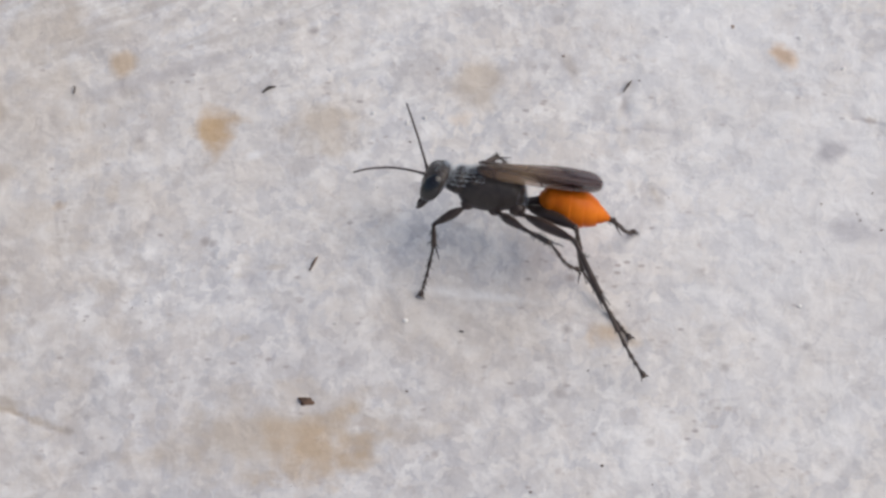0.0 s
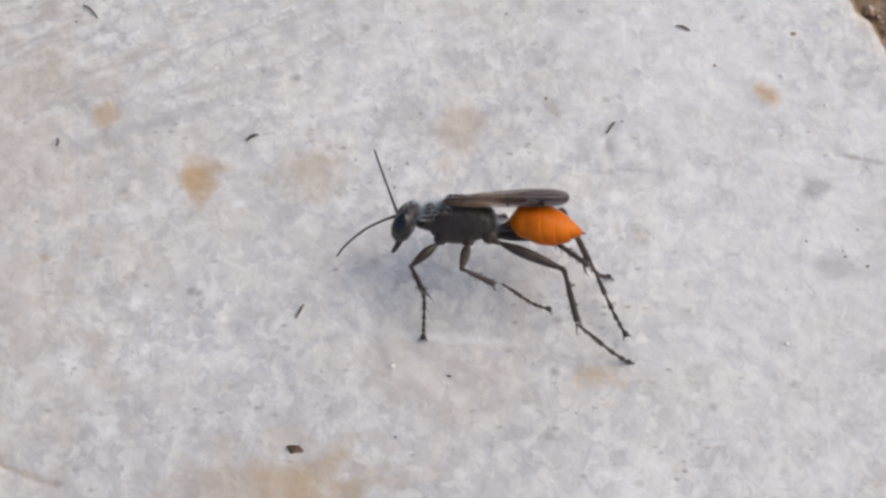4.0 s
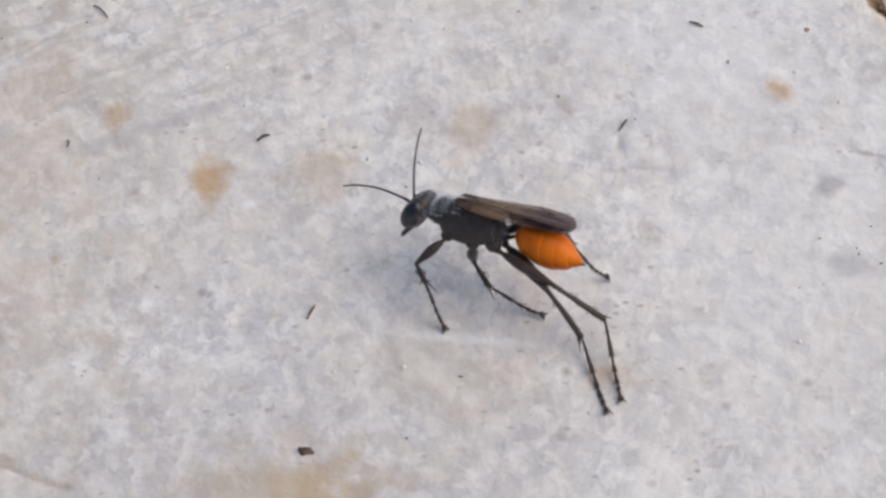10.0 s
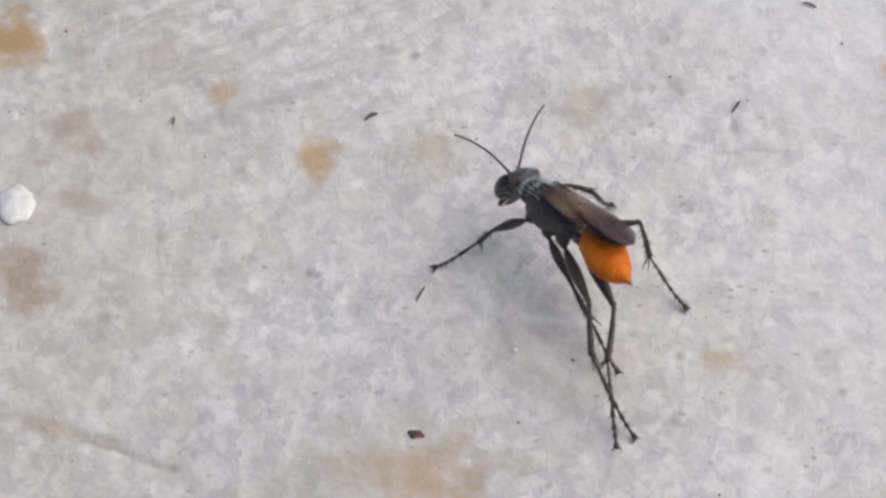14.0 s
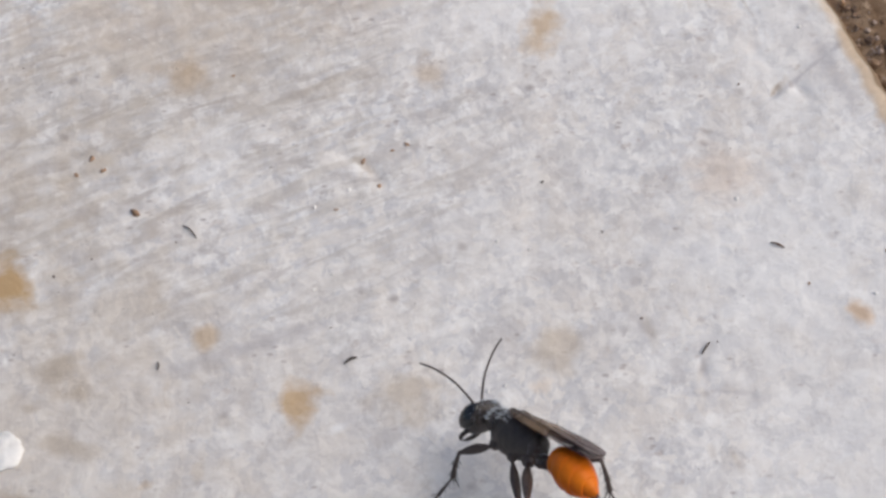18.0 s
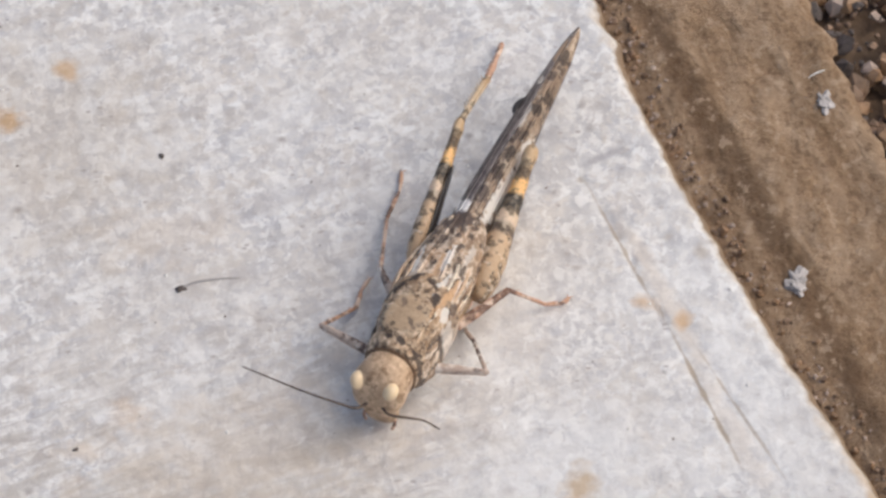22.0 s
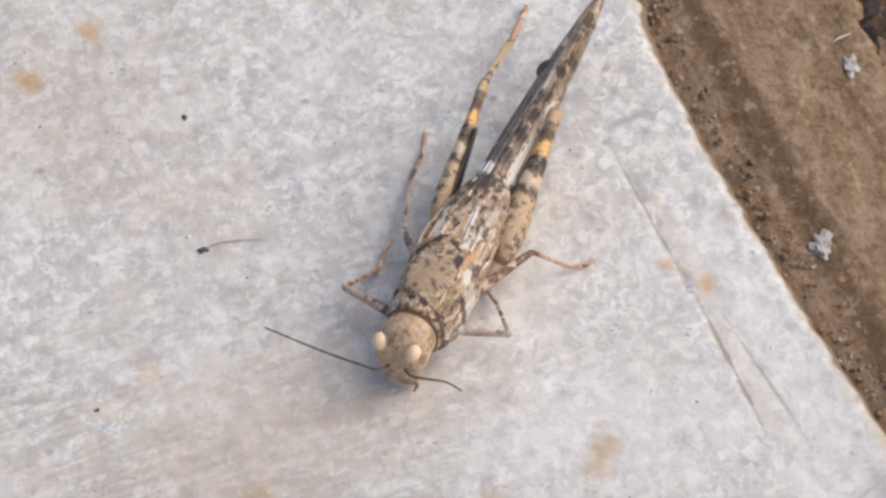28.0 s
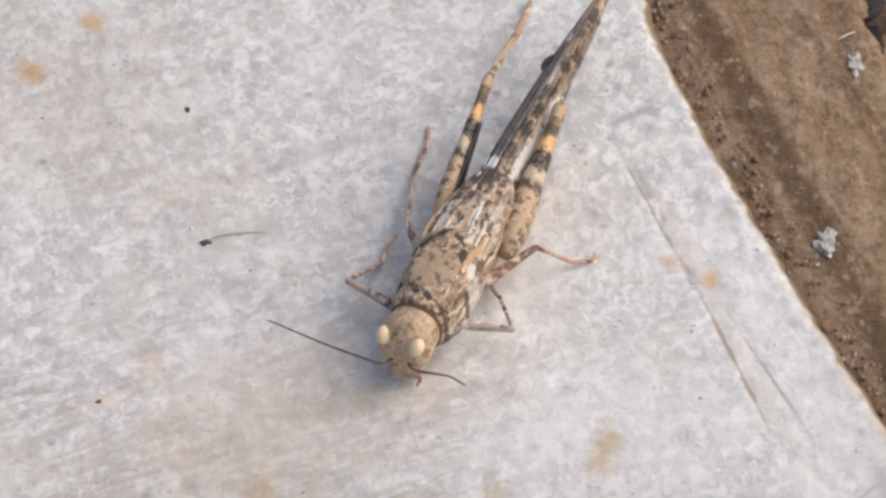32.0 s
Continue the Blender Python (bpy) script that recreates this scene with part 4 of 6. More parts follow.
FOOT_HR = [
    (0.0, 14.1, -9.0, 0.3), (0.5, 10.7, -11.7, 0.3), (1.0, 15.7, -10.0, 0.3), (1.5, 18.5, -4.2, 0.3), (2.0, 14.1, -2.7, 1.9), (2.5, 13.2, 1.9, 0.3),
    (3.0, 13.6, -2.9, 1.8), (3.5, 15.3, -6.2, 0.3), (5.5, 14.8, -10.5, 0.3), (6.0, 14.6, -11.2, 2.6), (6.5, 14.2, -10.4, 0.3), (7.0, 11.3, -12.0, 1.2),
    (7.5, 14.0, -10.0, 0.3), (8.0, 14.2, -10.5, 0.3), (8.5, 14.3, -10.5, 0.3), (9.0, 13.6, -11.3, 0.3), (9.5, 13.2, -11.4, 0.3), (10.0, 12.3, -12.1, 0.3),
    (10.5, 11.9, -13.1, 0.3), (11.0, 9.3, -7.4, 0.3), (11.5, 10.8, -12.1, 0.3), (12.0, 8.7, -13.7, 5.0), (12.5, 7.2, -11.6, 0.3), (13.0, 5.4, -15.3, 0.3),
    (13.5, 4.2, -15.8, 0.3), (14.0, 4.4, -17.1, 0.9), (14.5, 5.9, -15.6, 0.3), (16.5, 3.8, -14.9, 0.3), (17.0, 0.8, -13.5, 0.3), (17.5, 1.7, -4.5, 0.3),
]
KNEE_HR = [
    (0.0, -4.6, 3.9, 0.5, -3.5, 5.9, 0.9), (1.0, -5.6, -0.7, -2.3, -3.0, 6.0, 1.6), (2.0, -3.4, -4.3, 2.8, -3.1, 6.1, -1.2),
    (3.0, -3.2, -4.7, 2.1, -3.1, 6.1, -1.0), (6.0, -5.5, 0.5, -2.7, -3.4, 6.0, -0.1), (7.0, -3.9, 4.7, -0.1, -2.1, 5.3, 4.2),
    (8.0, -4.5, -1.3, -3.9, -3.3, 5.9, 1.3), (9.0, -4.3, -1.1, -4.2, -2.8, 6.3, 0.5), (10.0, -5.1, 3.0, -1.7, -3.0, 6.2, 0.2),
    (11.0, -4.7, 3.7, -1.2, -1.2, -1.6, 6.6), (12.0, -5.9, -0.4, 1.4, -0.6, 6.7, -1.6), (13.0, -6.1, -0.2, -0.5, -0.4, 6.9, 0.4),
    (14.0, -5.4, 0.3, -2.9, -0.6, 6.6, 1.8), (14.5, -4.6, 1.1, -2.2, -1.5, 7.0, 0.1), (16.5, -3.5, -1.2, -3.7, -0.4, 7.2, 0.0),
    (17.0, -6.0, 0.5, -0.6, 1.6, 6.7, 0.9), (17.5, -5.2, -0.3, -0.5, 1.8, -2.3, 6.6),
]
FEELER_L = [
    (0.0, 5.7, 0.7, -0.3), (0.5, 5.7, 0.1, 0.2), (1.0, 5.5, 0.9, -2.4), (1.5, 4.9, 1.1, -3.5), (2.0, 5.0, 1.1, -3.2), (2.5, 4.9, 1.1, -3.2),
    (3.0, 4.9, 1.3, -2.6), (3.5, 4.7, 0.7, -2.9), (5.5, 5.0, 1.3, -2.7), (6.0, 4.7, 1.3, -3.0), (6.5, 5.0, 1.3, -2.9), (7.0, 4.9, 1.4, -2.8),
    (7.5, 4.7, 2.0, -2.8), (8.0, 5.2, 1.4, -2.5), (8.5, 4.9, 0.8, -2.5), (9.0, 5.0, 0.6, -2.5), (9.5, 4.7, 2.2, -2.3), (10.0, 5.6, 0.2, 0.1),
    (10.5, 5.5, 0.6, -1.2), (11.0, 5.3, 0.2, -1.8), (11.5, 5.2, 0.6, -2.1), (12.0, 5.5, 0.9, -0.6), (12.5, 5.2, 1.9, 1.1), (13.0, 5.4, 1.2, 1.0),
    (13.5, 5.1, 1.3, -1.8), (14.0, 5.3, 1.5, 1.0), (14.5, 5.1, 0.9, 2.0), (16.5, 4.5, 2.0, 3.1), (17.0, 4.5, 2.3, 2.4), (17.5, 4.1, 2.9, 2.5),
    (18.0, 4.8, 2.4, 1.7),
]
FEELER_R = [
    (0.0, 2.4, -3.4, 3.8), (0.5, 1.9, -3.4, 3.8), (1.0, 2.4, -2.5, 4.5), (1.5, 2.6, -2.5, 4.3), (2.0, 2.5, -2.6, 4.2), (2.5, 2.4, -2.6, 4.4),
    (3.0, 2.1, -2.6, 5.0), (3.5, 2.0, -3.1, 4.2), (5.5, 1.9, -3.1, 4.2), (6.0, 1.9, -3.1, 4.3), (6.5, 1.8, -3.0, 3.9), (7.0, 1.9, -2.7, 4.5),
    (7.5, 1.5, -2.6, 4.9), (8.0, 1.7, -2.6, 4.6), (8.5, 1.6, -2.6, 4.7), (9.0, 1.2, -2.6, 4.9), (9.5, 1.9, -2.8, 4.4), (10.0, 1.1, -3.1, 4.3),
    (10.5, 2.4, -3.3, 4.0), (11.0, 1.4, -3.1, 4.3), (11.5, 1.8, -3.3, 4.6), (12.0, 3.5, -3.4, 1.7), (12.5, 1.7, -3.4, 4.1), (13.0, 1.3, -3.2, 4.6),
    (13.5, 3.1, -2.9, 3.4), (14.0, 1.6, -2.9, 4.5), (14.5, 1.5, -2.9, 4.6), (16.5, 1.8, -2.9, 4.8), (17.0, 3.5, -2.9, 3.0), (17.5, 0.8, -0.8, 5.7),
    (18.0, 0.8, -0.7, 5.6),
]


# ---- the wasp: body along +x, left +y, in millimetres round the middle of the thorax ----
def hairs(bm, spots, rnd, length, r=0.009):
    for p, nrm in spots:
        d = (nrm + Vector((rnd.uniform(-0.5, 0.5), rnd.uniform(-0.5, 0.5), rnd.uniform(-0.3, 0.5)))).normalized()
        l = length * rnd.uniform(0.5, 1.2)
        a = d.cross(Vector((0.3, 0.5, 0.8))).normalized() * r
        b = d.cross(a).normalized() * r
        q = [bm.verts.new(p + v) for v in (a, -0.5 * a + 0.87 * b, -0.5 * a - 0.87 * b)]
        tip = bm.verts.new(p + d * l)
        for i in range(3):
            bm.faces.new((q[i], q[(i + 1) % 3], tip))


def spots_on(ob, count, rnd, keep):
    faces = [f for f in ob.data.polygons if keep(f.center / MM, f.normal)]
    out = []
    for _ in range(count):
        f = rnd.choice(faces)
        share = [rnd.random() + 0.01 for _ in f.vertices]
        out.append((sum((ob.data.vertices[i].co * w for i, w in zip(f.vertices, share)), Vector()) / sum(share) / MM, f.normal.copy()))
    return out


LEGS = {  # hip, thigh, shin and foot lengths, thickness
    "FL": ((1.4, 0.75, -1.25), 3.1, 2.1, 3.9, 1.15), "FR": ((1.4, -0.75, -1.25), 3.3, 2.2, 3.9, 1.15),
    "ML": ((-0.8, 0.85, -1.35), 4.1, 3.2, 4.7, 1.15), "MR": ((-1.5, -0.85, -1.25), 5.3, 3.4, 4.7, 1.15),
    "HL": ((-2.5, 0.8, -1.2), 6.1, 4.9, 6.9, 1.35), "HR": ((-2.5, -0.8, -1.2), 6.1, 4.9, 6.9, 1.35),
}
FEET = {"FL": FOOT_FL, "FR": FOOT_FR, "ML": FOOT_ML, "MR": FOOT_MR, "HL": FOOT_HL, "HR": FOOT_HR}
KNEES = {"FL": KNEE_FL, "FR": KNEE_FR, "ML": KNEE_ML, "MR": KNEE_MR, "HL": KNEE_HL, "HR": KNEE_HR}


def femur_mesh(length, fat):
    bm = bmesh.new()
    limb(bm, [(0, 0, 0, 0.17 * fat), (length * 0.06, 0, 0, 0.24 * fat), (length * 0.13, 0, 0, 0.15 * fat), (length * 0.22, 0, 0.02, 0.26 * fat), (length * 0.45, 0, 0.07, 0.41 * fat),
              (length * 0.72, 0, 0.04, 0.33 * fat), (length * 0.92, 0, 0, 0.19 * fat), (length * 0.98, 0, 0, 0.20 * fat), (length + 0.06, 0, 0, 0.10 * fat)], 5, 12, 0.8)
    return bm


def shin_mesh(tib, fat):
    """A shin, narrow at the knee and swollen towards the ankle, with bristles and two spurs."""
    bm = bmesh.new()
    limb(bm, [(0, 0, 0, 0.11 * fat), (tib * 0.05, 0, 0, 0.16 * fat), (tib * 0.14, 0, 0.02, 0.125 * fat), (tib * 0.45, 0, 0.06, 0.17 * fat), (tib * 0.85, 0, 0.02, 0.185 * fat), (tib * 0.97, 0, 0, 0.19 * fat), (tib, 0, 0, 0.11 * fat)], 5, 10)
    spines = bmesh.new()
    rnd = random.Random(tib)
    for k in range(22):
        x = tib * rnd.uniform(0.2, 0.98)
        a = rnd.uniform(0, math.tau)
        l = rnd.uniform(0.32, 0.55)
        limb(spines, [(x, 0.14 * math.cos(a), 0.14 * math.sin(a), 0.045), (x + 0.34, l * math.cos(a), l * math.sin(a), 0.012)], 1, 5)
    for s in (-1, 1):
        limb(spines, [(tib - 0.08, 0.08 * s, -0.1, 0.07), (tib + 0.45, 0.25 * s, -0.5, 0.05), (tib + 0.85, 0.33 * s, -0.7, 0.015)], 2, 6)
    return bm, spines


def foot_meshes(rest, fat):
    """A thin five-jointed foot, sagging to lie flat at its end, with bristles; and its claws."""
    foot = bmesh.new()
    sag = min(0.38, rest * 0.06)

    def low(u):
        return -sag * math.sin(math.pi * u ** 1.7) if u < 1 else 0.0

    u = 0.0
    for k, share in enumerate((0.44, 0.19, 0.14, 0.09, 0.14)):
        v = min(1.0, u + share)
        mid = 0.5 * (u + v)
        limb(foot, [(u * rest, 0, low(u), 0.07 * fat), (mid * rest, 0, low(mid), 0.095 * fat), ((v - 0.02) * rest, 0, low(v), 0.15 * fat), (v * rest, 0, low(v), 0.08 * fat)], 3, 8)
        for w in ((0.3, 0.6, 0.95) if k == 0 else (0.9,)):
            x = (u + (v - u) * w)
            for s in (-1, 1):
                limb(foot, [(x * rest, 0.05 * s, low(x) - 0.03, 0.04), (x * rest + 0.22, 0.32 * s, low(x) - 0.14, 0.01)], 1, 4)
        u = v
    claw = bmesh.new()
    ball(claw, rest - 0.12, 0, 0.0, 0.30, 0.24, 0.19, 10, 7)
    for s in (-1, 1):
        limb(claw, [(rest - 0.05, 0.1 * s, 0, 0.07), (rest + 0.16, 0.28 * s, 0.03, 0.05), (rest + 0.3, 0.34 * s, -0.12, 0.012)], 3, 6)
    return foot, claw


def feeler_mesh():
    bm = bmesh.new()
    pts = spline([(0, 0, 0), (0.9, 0, 0.25), (2.6, 0, 0.5), (4.4, 0, 0.35), (5.6, 0, 0.0)], 5)
    ringed = []
    for i, (a, b) in enumerate(zip(pts, pts[1:])):
        r = 0.135 if i < 3 else 0.115 - 0.0022 * i
        ringed += [(*a, r * 0.85), (*(a + (b - a) * 0.8), r)]
    limb(bm, ringed + [(*pts[-1], 0.03)], 1, 8)
    return bm


def wing_mesh(length, width, droop, side):
    """A folded wing: a thin blade along -x with a gentle camber."""
    bm = bmesh.new()
    outline = [(0, 0.14, -0.08), (0.12, 0.36, -0.20), (0.3, 0.47, -0.40), (0.5, 0.50, -0.50), (0.7, 0.48, -0.58), (0.85, 0.43, -0.56), (0.94, 0.36, -0.46), (0.985, 0.20, -0.28), (1.0, 0.0, -0.12)]
    rings = []
    for u, out, inn in spline(outline, 4):
        ring = []
        n = 7
        for top in (1, -1):
            for k in range(n):
                s = k / (n - 1) if top > 0 else 1 - k / (n - 1)
                y = (inn + (out - inn) * s) * width
                z = 0.12 * math.sin(math.pi * s) - 0.28 * s * s * droop + 0.012 * top + 0.10 * math.sin(u * 3.0)
                ring.append(Vector((-u * length, y * side, z + 0.006 * math.sin(u * 30 + s * 9))))
        rings.append(ring)
    skin(bm, rings)
    return bm


def wasp():
    root = tagged(new("wasp"), "slender black digger wasp with orange abdomen grooming on marble", "wasp")
    rnd = random.Random(11)
    bm = bmesh.new()
    hull(bm, [(-2.95, 0, -0.35, 0.35, 0.35), (-2.6, 0, -0.05, 1.0, 1.0), (-1.6, 0, 0.05, 1.32, 1.42), (-0.5, 0, 0.05, 1.45, 1.68), (0.7, 0, 0.1, 1.45, 1.7), (1.7, 0, 0.1, 1.2, 1.35), (2.2, 0, 0.1, 0.75, 0.85)], 5, 26, 2.2)
    thorax = part("thorax", bm, BLACK, root, "black downy thorax")
    bm = bmesh.new()
    hull(bm, [(1.7, 0, 0.45, 1.1, 1.0), (2.3, 0, 0.5, 1.3, 1.05), (2.75, 0, 0.4, 1.0, 0.85), (3.2, 0, 0.3, 0.62, 0.6), (3.5, 0, 0.3, 0.3, 0.3)], 4, 20)
    collar = part("collar", bm, BLACK, root)
    bm = bmesh.new()
    ball(bm, -0.35, 0, 1.58, 0.8, 0.9, 0.36)
    part("scutellum", bm, BLACK, root)
    for s in (1, -1):
        for x, y, z, r in ((1.4, 0.65, -1.1, 0.5), (-0.7, 0.75, -1.25, 0.5), (-2.4, 0.7, -1.0, 0.6)):
            bm = bmesh.new()
            ball(bm, x, y * s, z, r * 1.1, r * 0.8, r)
            part("coxa", bm, LEG_BLACK, root)
        bm = bmesh.new()
        ball(bm, 1.0, 1.2 * s, 0.95, 0.42, 0.25, 0.2)
        part("wing_scale", bm, BLACK, root)
    bm = bmesh.new()
    limb(bm, [(-2.75, 0, -0.45, 0.26), (-3.3, 0, -0.42, 0.19), (-3.9, 0, -0.15, 0.18), (-4.4, 0, 0.0, 0.3)], 5, 12)
    part("petiole", bm, BLACK, root, "thin black waist")
    # overlapping plates of the abdomen
    plates = [(-3.95, -5.2, 0.35, 1.34), (-5.05, -6.4, 1.32, 1.64), (-6.25, -7.45, 1.62, 1.44), (-7.3, -8.45, 1.44, 0.95), (-8.3, -9.4, 0.90, 0.2)]
    for i, (a, b, ra, rb) in enumerate(plates):
        bm = bmesh.new()
        za, zb = -0.10 - 0.22 * max(0, i - 1), -0.10 - 0.25 * i
        mid = (ra + rb) / 2 + (0.28 if i == 0 else 0.06)
        hull(bm, [(a, 0, za, ra * 0.97, ra * 0.97), ((a + b) / 2, 0, (za + zb) / 2, mid, mid), (b, 0, zb, rb * 1.0, rb * 1.0), (b - 0.05, 0, zb, rb * 0.93, rb * 0.93)], 5, 26)
        part("abdomen_plate", bm, ORANGE, root, "glossy orange abdomen plate")
    bm = bmesh.new()
    limb(bm, [(-9.2, 0, -1.1, 0.22), (-9.5, 0, -1.17, 0.1), (-9.75, 0, -1.22, 0.02)], 3, 8)
    part("sting_tip", bm, LEG_BLACK, root, "dark tip of the abdomen")
    # wings folded over the back
    for s in (1, -1):
        bm = wing_mesh(9.6, 2.75, 0.35, s)
        bmesh.ops.rotate(bm, cent=(0, 0, 0), matrix=Euler((radians(-9 * s), radians(-2.0 if s > 0 else -1.2), radians(3.0 * s))).to_matrix(), verts=bm.verts)
        bmesh.ops.translate(bm, vec=(0.95, 0.6 * s, 1.85 + (0.12 if s > 0 else 0.0)), verts=bm.verts)
        wing = part("forewing", bm, WING, root, "smoky brown folded wing")
        bm = bmesh.new()
        for y0, y1, y2 in ((0.16, 0.42, 0.05), (0.05, 0.05, -0.25), (-0.05, -0.35, -0.5)):
            pts = [Vector((-u * 9.4, y * 2.3 * s, 0.14 - 0.02 * u)) for u, y in ((0.02, y0 * 0.4), (0.3, y0), (0.6, y1), (0.9, y2))]
            limb(bm, [(*p, 0.045 if i < 3 else 0.02) for i, p in enumerate(pts)], 4, 6)
        bmesh.ops.rotate(bm, cent=(0, 0, 0), matrix=Euler((radians(-9 * s), radians(-2.0 if s > 0 else -1.2), radians(3.0 * s))).to_matrix(), verts=bm.verts)
        bmesh.ops.translate(bm, vec=(0.95, 0.6 * s, 1.85 + (0.12 if s > 0 else 0.0)), verts=bm.verts)
        part("wing_vein", bm, LEG_BLACK, wing)
        bm = wing_mesh(5.6, 1.4, 0.4, s)
        bmesh.ops.translate(bm, vec=(0.2, 0.5 * s, 1.66), verts=bm.verts)
        part("hindwing", bm, WING, root)
    # head
    bm = bmesh.new()
    ball(bm, 0, 0, 0, 1.06, 1.82, 1.58, 32, 22)
    for v in bm.verts:
        if v.co.z < 0:
            v.co.y *= 1 - 0.30 * (v.co.z / 1.5) ** 2
        if v.co.x < -0.4:
            v.co.x = -0.4 + (v.co.x + 0.4) * 0.45
    bmesh.ops.rotate(bm, cent=(0, 0, 0), matrix=Euler((0, radians(-24), 0)).to_matrix(), verts=bm.verts)
    bmesh.ops.translate(bm, vec=(3.95, 0, 0.2), verts=bm.verts)
    head = part("head", bm, BLACK, root)
    bm = bmesh.new()
    hull(bm, [(4.2, 0, -0.7, 0.8, 0.6), (4.75, 0, -0.95, 0.75, 0.5), (5.0, 0, -1.25, 0.4, 0.25)], 4, 16)
    part("face_plate", bm, BLACK, head)
    for s in (1, -1):
        bm = bmesh.new()
        ball(bm, 4.22, 1.3 * s, 0.15, 0.78, 0.62, 1.22, 20, 14, Euler((0, radians(-24), 0)).to_matrix().to_4x4())
        part("eye", bm, EYE_BLACK, head, "glossy dark compound eye")
        bm = bmesh.new()
        limb(bm, [(4.4, 0.65 * s, -0.95, 0.22), (4.85, 0.72 * s, -1.6, 0.2), (5.2, 0.42 * s, -2.05, 0.15), (5.25, 0.0, -2.2, 0.04)], 4, 10)
        part("mandible", bm, LEG_BLACK, head)
    # the pale down also stands in for sky sheen on thorax, collar and head
    bm = bmesh.new()
    hairs(bm, spots_on(thorax, 900, rnd, lambda c, n: c.z > 0.9 and c.x > 0.2), rnd, 0.36, 0.010)
    hairs(bm, spots_on(thorax, 200, rnd, lambda c, n: c.x < -2.2), rnd, 0.36, 0.010)
    hairs(bm, spots_on(collar, 1300, rnd, lambda c, n: c.z > 0.45), rnd, 0.32, 0.009)
    hairs(bm, spots_on(head, 420, rnd, lambda c, n: c.x < 4.2 and c.z > 0), rnd, 0.3, 0.010)
    hairs(bm, spots_on(head, 200, rnd, lambda c, n: c.x > 4.3 and c.z < 0.2), rnd, 0.2)
    tagged(part("hair", bm, HAIR, root, "short silvery down, pale also for the cuticle's sheen", smooth=False), kind="stuff")
    moving = {}
    for s, key in ((1, "L"), (-1, "R")):
        moving["A" + key] = part("antenna", feeler_mesh(), LEG_BLACK, root, "thin dark antenna")
    for key, (hip, thigh, shin, sole, fat) in LEGS.items():
        femur = part("femur", femur_mesh(thigh, fat), LEG_BLACK, root)
        a, b = shin_mesh(shin, fat)
        tibia = part("tibia", a, LEG_BLACK, root, "spiny dark shin")
        tagged(part("spines", b, DARK_HAIR, tibia), kind="stuff")
        a, b = foot_meshes(sole, fat)
        tarsus = part("tarsus", a, LEG_BLACK, root)
        part("claw", b, LEG_BLACK, tarsus)
        moving[key] = (femur, tibia, tarsus)
    return root, moving


def aimed(at, ahead, up):
    """The pose at a place whose x points ahead and z towards up."""
    x = ahead.normalized()
    y = up.cross(x).normalized()
    m = Matrix((x, y, x.cross(y))).transposed().to_4x4()
    m.translation = at * MM
    return m


def jointed(a, b, la, lb, hint):
    """The joint between a and b, at la from a and lb from b, nearest to hint."""
    way = b - a
    d = way.length
    way.normalize()
    if d > la + lb:
        return a + way * la
    along = (d * d + la * la - lb * lb) / (2 * d)
    out = hint - a
    out -= way * out.dot(way)
    return a + way * along + out.normalized() * math.sqrt(max(0.0, la * la - along * along))


def between(rows, t, first=1):
    ts = [r[0] for r in rows]
    return Vector([float(np.interp(t, ts, [r[k] for r in rows])) for k in range(first, first + 3)])


def motions():
    root, moving = WASP
    rows = []
    for t, x, y, z, yaw, pitch, roll in BODY_ROWS + [(32.0, *BODY_ROWS[-1][1:])]:
        rows.append((t, Matrix.Translation((x * MM, y * MM, z * MM)) @ pose(0, 0, 0, roll, -pitch, yaw)))
    walk(root, rows)
    for key, (hip, thigh, shin, sole, fat) in LEGS.items():
        hip = Vector(hip)
        upper, lower, last = [], [], []
        for t, m in rows:
            inv = m.inverted()
            foot = between(FEET[key], t)
            ankle = inv @ ((foot + between(KNEES[key], t, 4)) * MM) / MM
            knee = hip + between(KNEES[key], t).normalized() * thigh
            toe = inv @ (foot * MM) / MM
            for lift in range(16):  # keep the ankle above the stone
                end = jointed(knee, toe, shin, sole, ankle + inv.to_3x3() @ Vector((0, 0, lift * 0.4)))
                if (m @ (end * MM)).z > 0.75 * MM:
                    break
            side = Vector((0, 1 if key[1] == "L" else -1, 0.6))
            upper.append((t, aimed(hip, knee - hip, side)))
            lower.append((t, aimed(knee, end - knee, side)))
            last.append((t, aimed(end, toe - end, inv.to_3x3() @ Vector((0, 0, 1)))))
        for ob, keys in zip(moving[key], (upper, lower, last)):
            walk(ob, keys)
    for key, tips, s in (("AL", FEELER_L, 1), ("AR", FEELER_R, -1)):
        walk(moving[key], [(t, aimed(Vector((4.75, 0.35 * s, 0.75)), between(tips, t), Vector((0.3, 0, 1)))) for t, m in rows])


WASP = wasp()


